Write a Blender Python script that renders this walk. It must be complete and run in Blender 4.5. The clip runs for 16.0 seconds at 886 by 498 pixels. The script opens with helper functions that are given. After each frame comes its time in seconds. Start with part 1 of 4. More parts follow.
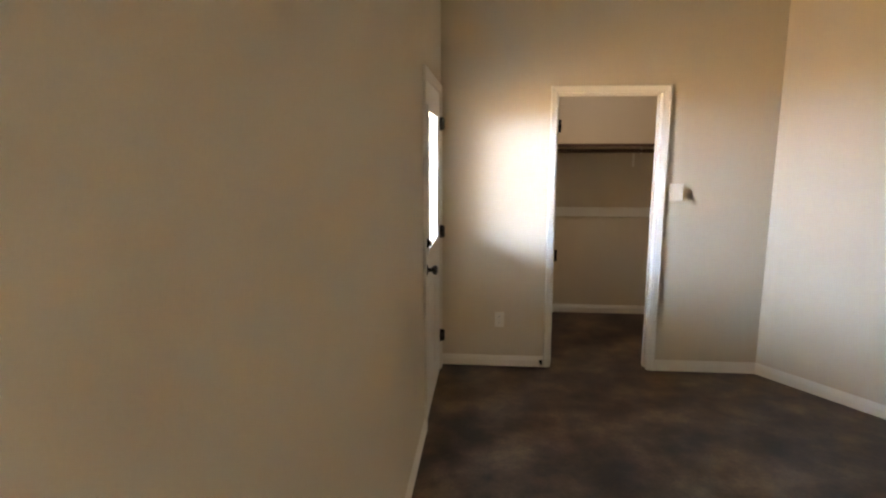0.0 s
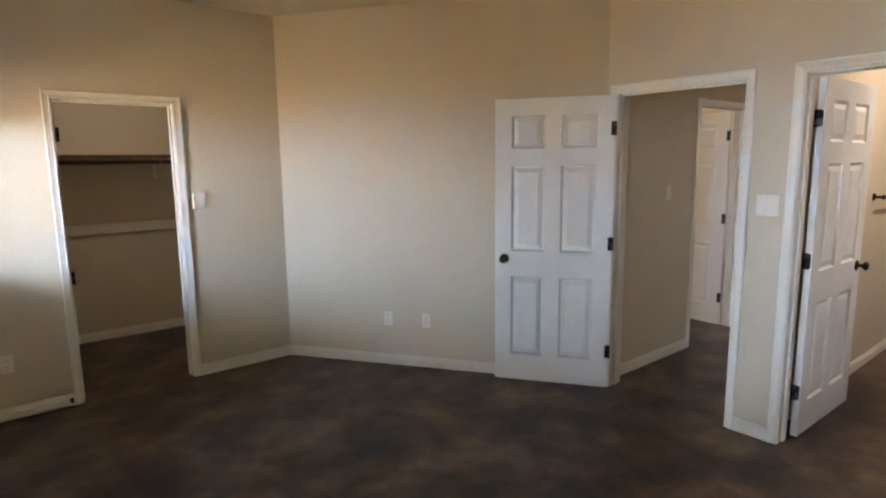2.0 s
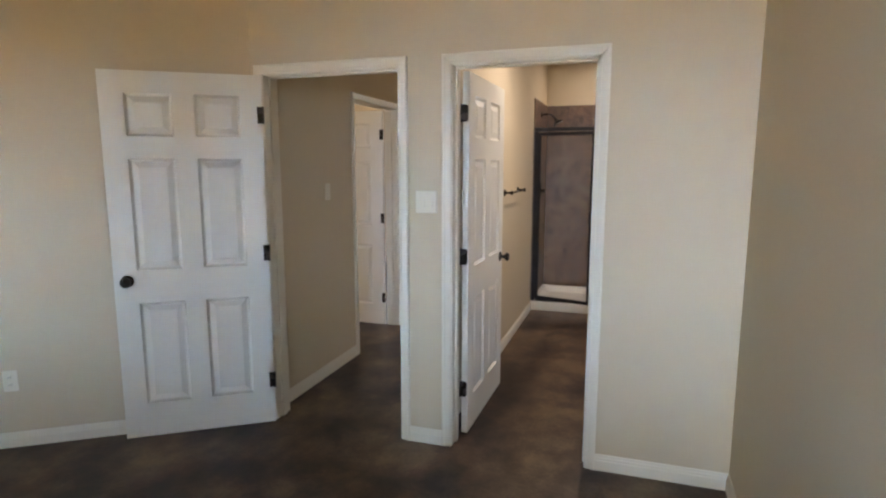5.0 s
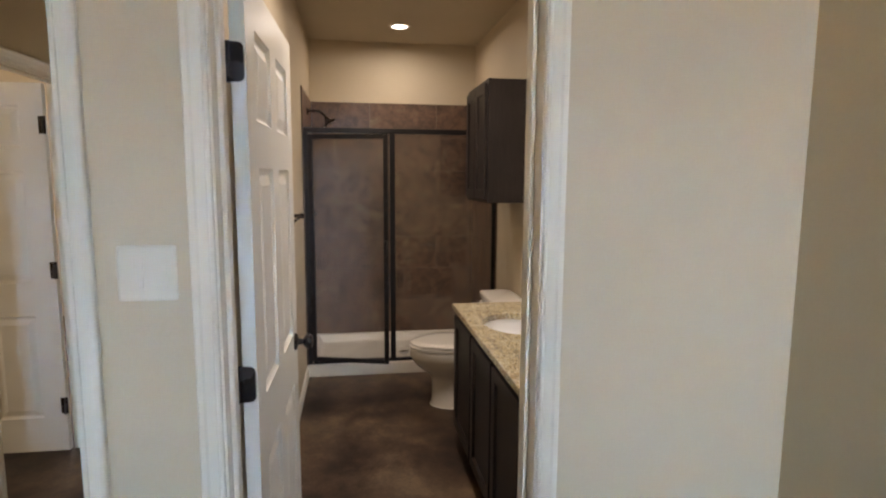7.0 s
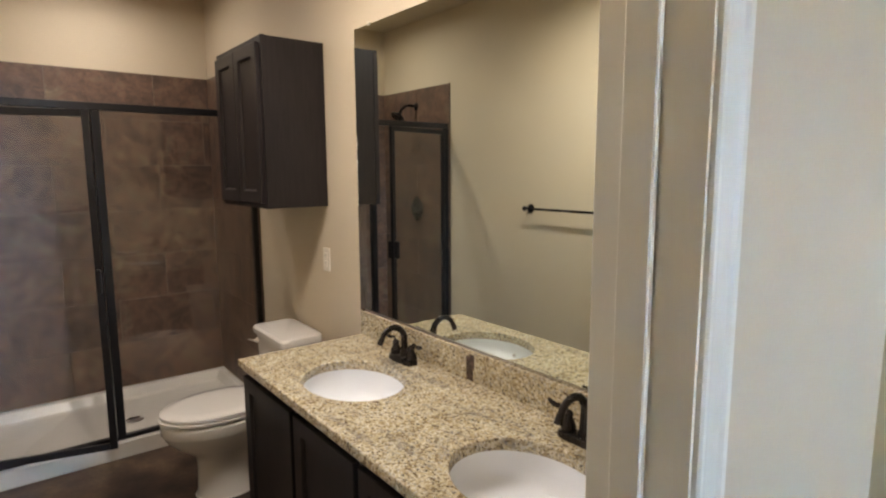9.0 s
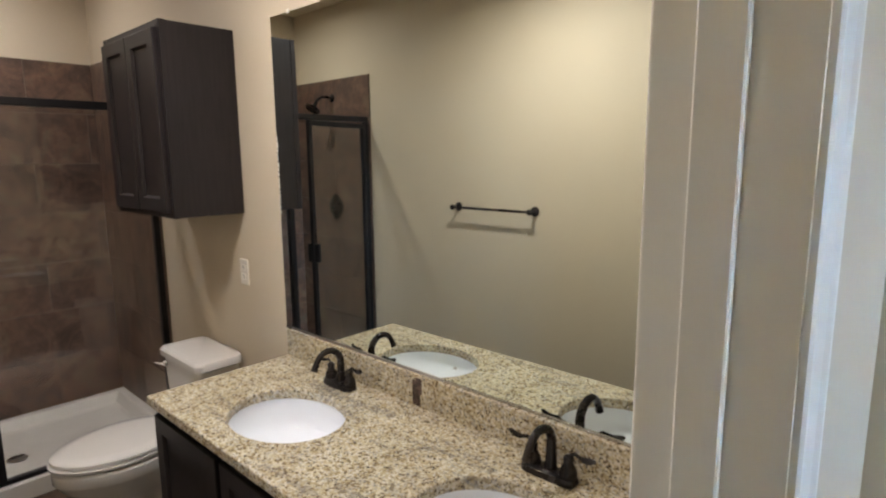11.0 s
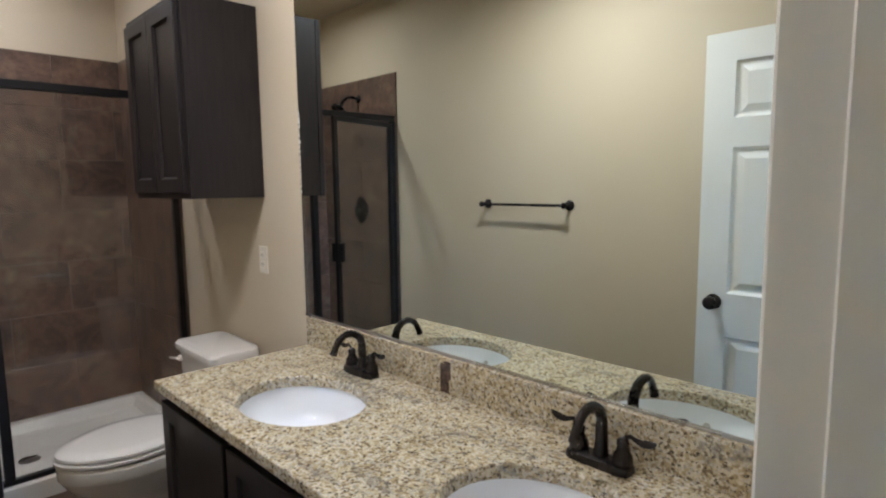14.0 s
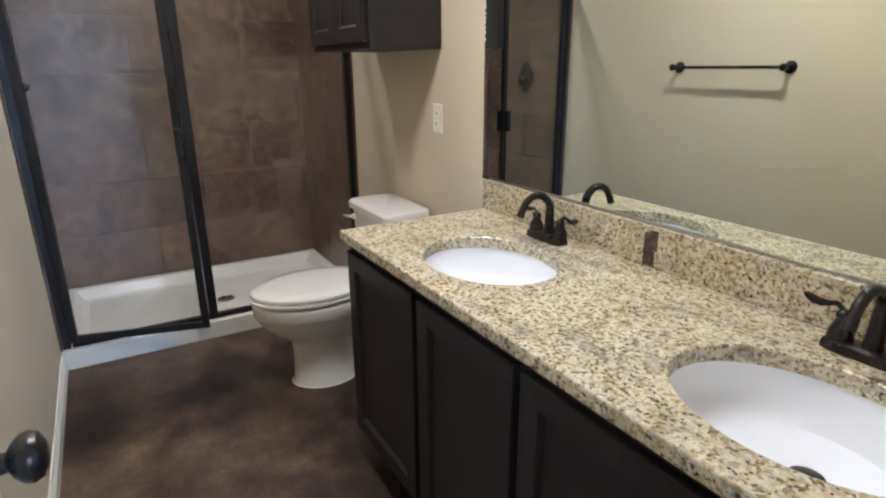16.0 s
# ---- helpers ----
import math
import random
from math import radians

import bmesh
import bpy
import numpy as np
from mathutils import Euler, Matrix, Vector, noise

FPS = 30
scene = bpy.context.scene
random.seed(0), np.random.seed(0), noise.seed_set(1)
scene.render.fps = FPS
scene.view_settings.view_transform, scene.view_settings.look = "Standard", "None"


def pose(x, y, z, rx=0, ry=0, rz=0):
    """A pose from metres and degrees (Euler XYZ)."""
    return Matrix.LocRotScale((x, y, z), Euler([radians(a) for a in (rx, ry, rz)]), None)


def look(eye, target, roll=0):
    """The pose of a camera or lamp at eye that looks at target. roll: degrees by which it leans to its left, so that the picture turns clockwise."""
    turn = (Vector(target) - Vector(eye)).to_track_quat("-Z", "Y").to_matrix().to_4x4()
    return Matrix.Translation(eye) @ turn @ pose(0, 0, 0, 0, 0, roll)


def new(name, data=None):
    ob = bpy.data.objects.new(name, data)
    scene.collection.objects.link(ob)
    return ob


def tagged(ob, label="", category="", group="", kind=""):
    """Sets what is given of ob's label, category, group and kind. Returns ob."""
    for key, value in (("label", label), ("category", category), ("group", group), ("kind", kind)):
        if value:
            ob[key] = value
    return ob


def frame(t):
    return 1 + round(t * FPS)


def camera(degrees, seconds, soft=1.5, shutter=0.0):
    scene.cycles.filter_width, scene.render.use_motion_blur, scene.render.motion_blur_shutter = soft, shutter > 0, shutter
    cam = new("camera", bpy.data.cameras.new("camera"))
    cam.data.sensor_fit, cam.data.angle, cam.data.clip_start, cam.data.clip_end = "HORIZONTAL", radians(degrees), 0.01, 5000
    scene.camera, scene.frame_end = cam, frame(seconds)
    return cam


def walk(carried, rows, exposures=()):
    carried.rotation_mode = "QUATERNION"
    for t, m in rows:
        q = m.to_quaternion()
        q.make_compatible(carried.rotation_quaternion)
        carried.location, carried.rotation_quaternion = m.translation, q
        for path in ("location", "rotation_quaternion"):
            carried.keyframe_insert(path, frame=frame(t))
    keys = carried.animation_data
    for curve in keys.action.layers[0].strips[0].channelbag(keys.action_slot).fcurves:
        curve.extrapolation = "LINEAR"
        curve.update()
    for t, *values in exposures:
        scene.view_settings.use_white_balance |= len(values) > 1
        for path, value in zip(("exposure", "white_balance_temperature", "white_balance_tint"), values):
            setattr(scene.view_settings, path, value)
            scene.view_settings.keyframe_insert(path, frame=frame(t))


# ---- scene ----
cam = camera(75.8, 16.0, soft=2.2)
PATH = [
    (0, (0.016, 0.146, 1.626), (-0.151, 2.109, 1.285), -0.0),
    (0.5, (0.051, 0.049, 1.627), (0.354, 2.0, 1.308), -0.3),
    (1, (0.09, -0.012, 1.611), (0.777, 1.84, 1.299), -0.7),
    (1.5, (0.075, -0.056, 1.621), (1.074, 1.648, 1.305), -0.7),
    (2, (0.062, -0.087, 1.599), (1.308, 1.447, 1.294), -0.7),
    (2.5, (0.057, -0.091, 1.582), (1.488, 1.274, 1.283), -0.7),
    (3, (0.051, -0.093, 1.575), (1.612, 1.12, 1.279), -0.8),
    (3.5, (0.061, -0.122, 1.578), (1.714, 0.963, 1.279), -1.0),
    (6, (1.34, 0.504, 1.509), (3.313, 0.689, 1.243), -0.0),
    (6.5, (1.774, 0.622, 1.534), (3.757, 0.562, 1.281), -0.4),
    (7, (2.151, 0.779, 1.539), (4.112, 0.471, 1.289), 0.3),
    (7.5, (2.45, 0.828, 1.517), (4.349, 0.244, 1.288), -0.1),
    (8, (2.76, 0.86, 1.514), (4.56, 0.019, 1.281), 0.0),
    (8.5, (2.983, 0.888, 1.542), (4.672, -0.15, 1.277), -0.1),
    (9, (3.11, 0.919, 1.546), (4.67, -0.303, 1.275), -0.3),
    (11.5, (3.318, 0.867, 1.643), (4.647, -0.597, 1.345), -0.6),
    (12, (3.324, 0.852, 1.683), (4.662, -0.621, 1.484), -0.8),
    (12.5, (3.337, 0.84, 1.73), (4.683, -0.638, 1.654), -0.4),
    (13, (3.35, 0.823, 1.651), (4.711, -0.643, 1.638), -0.8),
    (13.5, (3.39, 0.812, 1.543), (4.771, -0.633, 1.486), -0.6),
    (14, (3.414, 0.795, 1.428), (4.829, -0.599, 1.2), -0.7),
    (14.5, (3.426, 0.783, 1.341), (4.868, -0.541, 0.931), -0.9),
    (15, (3.431, 0.784, 1.331), (4.905, -0.443, 0.765), -0.8),
    (15.5, (3.49, 0.821, 1.346), (5.024, -0.296, 0.716), -0.4),
    (16, (3.624, 0.833, 1.318), (5.264, -0.135, 0.707), -0.4),
]
EXPOSURE = [(0, 0.22, 9700, 30), (1.0, -0.06, 9100, 27), (3.5, -0.15, 9300, 26), (6.0, -0.12, 9300, 22), (7.0, -0.26, 9500, 23), (8.0, -0.15, 8800, 20), (9.2, 0.05, 8300, 19), (11.5, -0.02, 7100, 17), (13.5, -0.05, 6650, 15), (15.0, 0.1, 6850, 16), (16.0, 0.40, 6800, 15)]
walk(cam, [(t, look(eye, target, roll)) for t, eye, target, roll in PATH], EXPOSURE)

# ---- plan ----
WEST, NORTH, EAST, SOUTH = -0.355, 4.325, 3.40, -0.338
BED_SOUTH = -0.312
CORNER_A, CORNER_B = (1.976, 4.325), (3.40, 2.25)      # ends of the slanted wall
CEIL = 2.725
THICK = 0.130
BATH_N, SHOWER_X, BATH_BACK = 1.150, 6.50, 7.40
HALL_N = 2.245
CLOSET_BACK = 5.86
COUNTER = 0.826

# ---- world and light ----
world = bpy.data.worlds.new("sky")
scene.world = world
world.use_nodes = True
wn = world.node_tree
sky = wn.nodes.new("ShaderNodeTexSky")
sky.sky_type = "NISHITA"
sky.sun_disc = False
sky.sun_elevation, sky.sun_rotation = radians(48), radians(200)
wn.links.new(sky.outputs["Color"], wn.nodes["Background"].inputs["Color"])
wn.nodes["Background"].inputs["Strength"].default_value = 0.12

sun = new("sun", bpy.data.lights.new("sun", "SUN"))
sun.data.energy, sun.data.angle, sun.data.color = 3.0, radians(0.5), (1.0, 0.95, 0.88)
sun.matrix_world = look((2, -10, 12), (0, 0, 0))

SKY_PANEL_GLOW = 205.0        # unseen glowing panel that stands in for daylight outside the glazed door
WARM_PANEL_GLOW = 38.0        # unseen warm panel below it, added to fill the upper walls
CAN_WATTS = 20.0       # each recessed bathroom light
CLOSET_WATTS = 5.0
BED_WINDOW_WATTS = 3.5  # daylight in the bedroom window
WINDOW_WATTS = 84.0    # windows of the rooms beyond the hall
WARM = (0.83, 0.905, 1.0)


def area_light(name, m, sx, sy, watts, color, shape="RECTANGLE", spread=180):
    lamp = bpy.data.lights.new(name, "AREA")
    lamp.shape, lamp.size, lamp.size_y, lamp.energy, lamp.color = shape, sx, sy, watts, color
    lamp.spread = radians(spread)
    ob = new(name, lamp)
    ob.matrix_world = m
    return ob


# ---- materials ----
def node_material(name):
    m = bpy.data.materials.new(name)
    m.use_nodes = True
    nt = m.node_tree
    return m, nt, nt.nodes["Principled BSDF"]


def noise_node(nt, coords, scale, detail=4.0, rough=0.55, distort=0.0):
    n = nt.nodes.new("ShaderNodeTexNoise")
    n.inputs["Scale"].default_value = scale
    n.inputs["Detail"].default_value = detail
    n.inputs["Roughness"].default_value = rough
    n.inputs["Distortion"].default_value = distort
    nt.links.new(coords, n.inputs["Vector"])
    return n


def ramp_node(nt, fac, stops):
    r = nt.nodes.new("ShaderNodeValToRGB")
    e = r.color_ramp.elements
    while len(e) < len(stops):
        e.new(0.5)
    for k, (p, c) in enumerate(stops):
        e[k].position, e[k].color = p, (*c, 1)
    nt.links.new(fac, r.inputs["Fac"])
    return r


def mix_node(nt, fac, a, b, blend="MIX"):
    m = nt.nodes.new("ShaderNodeMix")
    m.data_type, m.blend_type = "RGBA", blend
    for sock, val in ((0, fac), (6, a), (7, b)):
        if isinstance(val, (int, float)):
            m.inputs[sock].default_value = val
        elif isinstance(val, tuple):
            m.inputs[sock].default_value = (*val, 1)
        else:
            nt.links.new(val, m.inputs[sock])
    return m.outputs[2]


def bump(nt, bsdf, height, strength, distance):
    b = nt.nodes.new("ShaderNodeBump")
    b.inputs["Strength"].default_value, b.inputs["Distance"].default_value = strength, distance
    nt.links.new(height, b.inputs["Height"])
    nt.links.new(b.outputs["Normal"], bsdf.inputs["Normal"])


def plain(name, color, rough=0.5, metal=0.0, vary=0.06, coarse=1.3, fine=60.0, relief=0.15, depth=0.001, spec=0.5, coat=0.0):
    """A painted, metal or moulded surface: broad soft stains, fine grain and slight relief."""
    m, nt, bs = node_material(name)
    pos = nt.nodes.new("ShaderNodeNewGeometry").outputs["Position"]
    a = noise_node(nt, pos, coarse, 5)
    b = noise_node(nt, pos, fine, 3)
    lo = tuple(max(0, c * (1 - 2 * vary)) for c in color)
    hi = tuple(min(1, c * (1 + 2 * vary)) for c in color)
    col = ramp_node(nt, a.outputs["Fac"], [(0.3, lo), (0.7, hi)]).outputs["Color"]
    grain = ramp_node(nt, b.outputs["Fac"], [(0.35, (1 - vary,) * 3), (0.65, (1, 1, 1))]).outputs["Color"]
    nt.links.new(mix_node(nt, 1.0, col, grain, "MULTIPLY"), bs.inputs["Base Color"])
    rr = nt.nodes.new("ShaderNodeMapRange")
    rr.inputs["To Min"].default_value, rr.inputs["To Max"].default_value = max(0.02, rough - 0.07), min(1, rough + 0.07)
    nt.links.new(a.outputs["Fac"], rr.inputs["Value"])
    nt.links.new(rr.outputs["Result"], bs.inputs["Roughness"])
    bs.inputs["Metallic"].default_value = metal
    bs.inputs["Specular IOR Level"].default_value = spec
    bs.inputs["Coat Weight"].default_value = coat
    if relief:
        bump(nt, bs, b.outputs["Fac"], relief, depth)
    return m


M_WALL = plain("beige_wall_paint", (0.62, 0.515, 0.375), 0.62, vary=0.018, coarse=0.9, fine=140, relief=0.35, depth=0.0012, spec=0.35)
M_CEIL = plain("ceiling_paint", (0.62, 0.53, 0.40), 0.8, vary=0.02, coarse=1.2, fine=90, relief=0.5, depth=0.002, spec=0.2)
M_TRIM = plain("white_trim_paint", (0.78, 0.725, 0.625), 0.36, vary=0.008, coarse=2.2, fine=160, relief=0.02, depth=0.0006)
M_DOOR = plain("white_door_paint", (0.79, 0.765, 0.70), 0.38, vary=0.012, coarse=2.0, fine=120, relief=0.10, depth=0.0006)
M_PLASTIC = plain("ivory_plastic", (0.75, 0.69, 0.585), 0.35, vary=0.01, relief=0.0)
M_BRONZE = plain("oil_rubbed_bronze", (0.036, 0.030, 0.028), 0.27, metal=0.65, vary=0.12, coarse=12, fine=200, relief=0.08, depth=0.0004)
M_FRAME = plain("dark_bronze_aluminium", (0.022, 0.020, 0.021), 0.38, metal=0.55, vary=0.08, coarse=6, fine=220, relief=0.05, depth=0.0003)
M_PORCELAIN = plain("white_porcelain", (0.745, 0.705, 0.645), 0.10, vary=0.008, relief=0.0, coat=0.3)
M_SINK = plain("bright_white_sink_glaze", (0.88, 0.90, 0.93), 0.10, vary=0.005, relief=0.0, coat=0.3)
M_PAN = plain("cream_acrylic", (0.67, 0.62, 0.54), 0.24, vary=0.02, coarse=3, relief=0.03)
M_GROUT = plain("grey_brown_grout", (0.225, 0.18, 0.145), 0.85, vary=0.10, coarse=6, fine=200, relief=0.3)
M_CHROME = plain("brushed_steel", (0.48, 0.46, 0.44), 0.28, metal=1.0, vary=0.05, relief=0.0)
M_ROD = plain("brown_stained_wood_rod", (0.10, 0.052, 0.03), 0.5, vary=0.15, coarse=4, fine=70)
M_DARK = plain("dark_gap", (0.012, 0.011, 0.010), 0.8, vary=0.1, relief=0.0)
M_CAULK = plain("white_caulk", (0.78, 0.75, 0.69), 0.5, vary=0.04, relief=0.0)
M_GROUND = plain("pale_concrete_yard", (0.46, 0.43, 0.38), 0.9, vary=0.12, coarse=0.4, fine=12, relief=0.3, depth=0.01)

# stained concrete floor
M_FLOOR, nt, bs = node_material("acid_stained_concrete")
pos = nt.nodes.new("ShaderNodeNewGeometry").outputs["Position"]
n1 = noise_node(nt, pos, 2.6, 5, 0.55, 0.12)
n2 = noise_node(nt, pos, 7.5, 6, 0.6, 0.15)
n3 = noise_node(nt, pos, 55, 4, 0.6)
c1 = ramp_node(nt, n1.outputs["Fac"], [(0.33, (0.021, 0.014, 0.012)), (0.43, (0.047, 0.029, 0.022)), (0.54, (0.094, 0.058, 0.039)), (0.66, (0.160, 0.106, 0.067))])
c2 = ramp_node(nt, n2.outputs["Fac"], [(0.30, (0.66, 0.65, 0.65)), (0.52, (0.97, 0.96, 0.95)), (0.72, (1.24, 1.2, 1.14))])
col = mix_node(nt, 1.0, c1.outputs["Color"], c2.outputs["Color"], "MULTIPLY")
c3 = ramp_node(nt, n3.outputs["Fac"], [(0.3, (0.78, 0.78, 0.78)), (0.7, (1.1, 1.1, 1.1))])
nt.links.new(mix_node(nt, 1.0, col, c3.outputs["Color"], "MULTIPLY"), bs.inputs["Base Color"])
rr = nt.nodes.new("ShaderNodeMapRange")
rr.inputs["To Min"].default_value, rr.inputs["To Max"].default_value = 0.26, 0.5
nt.links.new(n2.outputs["Fac"], rr.inputs["Value"])
nt.links.new(rr.outputs["Result"], bs.inputs["Roughness"])
bs.inputs["Specular IOR Level"].default_value = 0.22
bump(nt, bs, n2.outputs["Fac"], 0.05, 0.004)

# speckled granite
M_GRANITE, nt, bs = node_material("speckled_gold_granite")
pos = nt.nodes.new("ShaderNodeNewGeometry").outputs["Position"]
warp = noise_node(nt, pos, 40, 3)
vec = mix_node(nt, 0.012, pos, warp.outputs["Color"])
v1 = nt.nodes.new("ShaderNodeTexVoronoi")
v1.inputs["Scale"].default_value = 160
v1.inputs["Randomness"].default_value = 1.0
nt.links.new(vec, v1.inputs["Vector"])
sep = nt.nodes.new("ShaderNodeSeparateColor")
nt.links.new(v1.outputs["Color"], sep.inputs["Color"])
grains = ramp_node(nt, sep.outputs["Red"], [(0.0, (0.13, 0.095, 0.06)), (0.12, (0.32, 0.245, 0.15)), (0.30, (0.46, 0.375, 0.235)), (0.50, (0.56, 0.485, 0.345)), (0.76, (0.66, 0.60, 0.48)), (0.92, (0.53, 0.49, 0.42)), (1.0, (0.33, 0.31, 0.28))])
spots = noise_node(nt, pos, 125, 3, 0.6, 0.4)
dark = ramp_node(nt, spots.outputs["Fac"], [(0.60, (0, 0, 0)), (0.645, (1, 1, 1))])
clouds = noise_node(nt, pos, 6, 5, 0.65, 1.2)
tint = ramp_node(nt, clouds.outputs["Fac"], [(0.27, (0.60, 0.57, 0.54)), (0.40, (0.88, 0.84, 0.78)), (0.52, (1.0, 0.97, 0.91)), (0.7, (1.08, 1.07, 1.05))])
gcol = mix_node(nt, 1.0, grains.outputs["Color"], tint.outputs["Color"], "MULTIPLY")
gcol = mix_node(nt, dark.outputs["Color"], gcol, (0.035, 0.025, 0.018))
flow = nt.nodes.new("ShaderNodeMapping")
flow.inputs["Rotation"].default_value = (0, 0, radians(38))
flow.inputs["Scale"].default_value = (1.2, 5.5, 3.0)
nt.links.new(pos, flow.inputs["Vector"])
veins = noise_node(nt, flow.outputs["Vector"], 2.6, 5, 0.6, 0.7)
vmask = ramp_node(nt, veins.outputs["Fac"], [(0.555, (0, 0, 0)), (0.65, (0.62, 0.62, 0.62))])
broken = noise_node(nt, pos, 60, 3, 0.7)
bmask = ramp_node(nt, broken.outputs["Fac"], [(0.42, (0, 0, 0)), (0.55, (1, 1, 1))])
gcol = mix_node(nt, mix_node(nt, 1.0, vmask.outputs["Color"], bmask.outputs["Color"], "MULTIPLY"), gcol, (0.155, 0.145, 0.135))
nt.links.new(gcol, bs.inputs["Base Color"])
bs.inputs["Roughness"].default_value = 0.22
bump(nt, bs, spots.outputs["Fac"], 0.03, 0.0005)

# shower tile: brown slate look, each tile a little different
M_TILE, nt, bs = node_material("brown_slate_look_tile")
pos = nt.nodes.new("ShaderNodeNewGeometry").outputs["Position"]
info = nt.nodes.new("ShaderNodeObjectInfo")
shift = nt.nodes.new("ShaderNodeVectorMath")
shift.operation = "ADD"
scl = nt.nodes.new("ShaderNodeVectorMath")
scl.operation = "SCALE"
scl.inputs[0].default_value = (17.0, 31.0, 23.0)
nt.links.new(info.outputs["Random"], scl.inputs["Scale"])
nt.links.new(pos, shift.inputs[0])
nt.links.new(scl.outputs["Vector"], shift.inputs[1])
t1 = noise_node(nt, shift.outputs["Vector"], 4.6, 8, 0.68, 0.9)
t2 = noise_node(nt, shift.outputs["Vector"], 17, 6, 0.65, 0.4)
tc = ramp_node(nt, t1.outputs["Fac"], [(0.26, (0.060, 0.040, 0.033)), (0.42, (0.110, 0.068, 0.050)), (0.53, (0.165, 0.092, 0.063)), (0.63, (0.175, 0.122, 0.082)), (0.76, (0.270, 0.185, 0.125))])
tf = ramp_node(nt, t2.outputs["Fac"], [(0.30, (0.62, 0.62, 0.64)), (0.55, (1, 1, 1)), (0.75, (1.32, 1.26, 1.2))])
tcol = mix_node(nt, 1.0, tc.outputs["Color"], tf.outputs["Color"], "MULTIPLY")
hue = nt.nodes.new("ShaderNodeMapRange")
hue.inputs["To Min"].default_value, hue.inputs["To Max"].default_value = 0.92, 1.08
nt.links.new(info.outputs["Random"], hue.inputs["Value"])
tv = nt.nodes.new("ShaderNodeHueSaturation")
nt.links.new(hue.outputs["Result"], tv.inputs["Value"])
nt.links.new(tcol, tv.inputs["Color"])
nt.links.new(tv.outputs["Color"], bs.inputs["Base Color"])
bs.inputs["Roughness"].default_value = 0.38
bump(nt, bs, t2.outputs["Fac"], 0.18, 0.002)

# espresso cabinet wood
M_CABINET, nt, bs = node_material("espresso_stained_wood")
pos = nt.nodes.new("ShaderNodeNewGeometry").outputs["Position"]
mp = nt.nodes.new("ShaderNodeMapping")
mp.inputs["Scale"].default_value = (1, 1, 0.08)
nt.links.new(pos, mp.inputs["Vector"])
w1 = noise_node(nt, mp.outputs["Vector"], 90, 5, 0.6)
w2 = noise_node(nt, pos, 2.0, 3)
wc = ramp_node(nt, w1.outputs["Fac"], [(0.3, (0.0185, 0.0148, 0.0146)), (0.7, (0.027, 0.0213, 0.0208))])
wv = ramp_node(nt, w2.outputs["Fac"], [(0.3, (0.8, 0.8, 0.8)), (0.7, (1.15, 1.15, 1.15))])
nt.links.new(mix_node(nt, 1.0, wc.outputs["Color"], wv.outputs["Color"], "MULTIPLY"), bs.inputs["Base Color"])
bs.inputs["Roughness"].default_value = 0.40
bs.inputs["Specular IOR Level"].default_value = 0.22
bump(nt, bs, w1.outputs["Fac"], 0.05, 0.0006)

# glass and mirror
M_GLASS, nt, bs = node_material("clear_glass")
bs.inputs["Base Color"].default_value = (0.97, 0.985, 0.98, 1)
bs.inputs["Roughness"].default_value = 0.0
bs.inputs["IOR"].default_value = 1.45
bs.inputs["Transmission Weight"].default_value = 1.0
M_MIRROR, nt, bs = node_material("silvered_mirror")
bs.inputs["Base Color"].default_value = (0.82, 0.88, 0.835, 1)
bs.inputs["Metallic"].default_value = 1.0
bs.inputs["Roughness"].default_value = 0.0


def glowing(name, color, strength):
    m, nt, bs = node_material(name)
    bs.inputs["Base Color"].default_value = (*color, 1)
    bs.inputs["Emission Color"].default_value = (*color, 1)
    bs.inputs["Emission Strength"].default_value = strength
    return m


M_LENS = glowing("lit_lamp_lens", WARM, 9.0)
M_SKY_PANEL = glowing("blue_daylight_glow", (0.27, 0.55, 1.0), SKY_PANEL_GLOW)
M_WARM_PANEL = glowing("warm_fill_glow", (1.0, 0.87, 0.58), WARM_PANEL_GLOW)


# ---- mesh helpers ----
def finish(ob_name, bm, material, smooth=False, angle=35):
    bmesh.ops.recalc_face_normals(bm, faces=bm.faces)
    me = bpy.data.meshes.new(ob_name)
    if smooth:
        for f in bm.faces:
            f.smooth = True
        for e in bm.edges:
            if len(e.link_faces) == 2 and e.calc_face_angle(0) > radians(angle):
                e.smooth = False
    bm.to_mesh(me)
    bm.free()
    me.materials.append(material)
    return me


def part(name, bm, material, parent, label="", smooth=False, m=None):
    """Link a bmesh as one mesh object under a thing or a part."""
    ob = new(name, finish(name, bm, material, smooth))
    ob.parent = parent
    if m is not None:
        ob.matrix_basis = m
    return tagged(ob, label)


def thing(name, label, category, m=None, group="", kind=""):
    ob = new(name)
    ob.empty_display_size = 0.1
    if m is not None:
        ob.matrix_basis = m
    return tagged(ob, label, category, group, kind)


def solid(name, bm, material, label, category, m=None, group="", kind="", smooth=False):
    ob = new(name, finish(name, bm, material, smooth))
    if m is not None:
        ob.matrix_basis = m
    return tagged(ob, label, category, group, kind)


def box(bm, x0, x1, y0, y1, z0, z1, bevel=0.0, seg=2):
    g = bmesh.ops.create_cube(bm, size=1.0)
    vs = g["verts"]
    for v in vs:
        v.co = Vector(((x0 + x1) / 2 + v.co.x * (x1 - x0), (y0 + y1) / 2 + v.co.y * (y1 - y0), (z0 + z1) / 2 + v.co.z * (z1 - z0)))
    if bevel:
        es = list({e for v in vs for e in v.link_edges})
        bmesh.ops.bevel(bm, geom=es, offset=bevel, segments=seg, affect="EDGES", profile=0.5)
    return bm


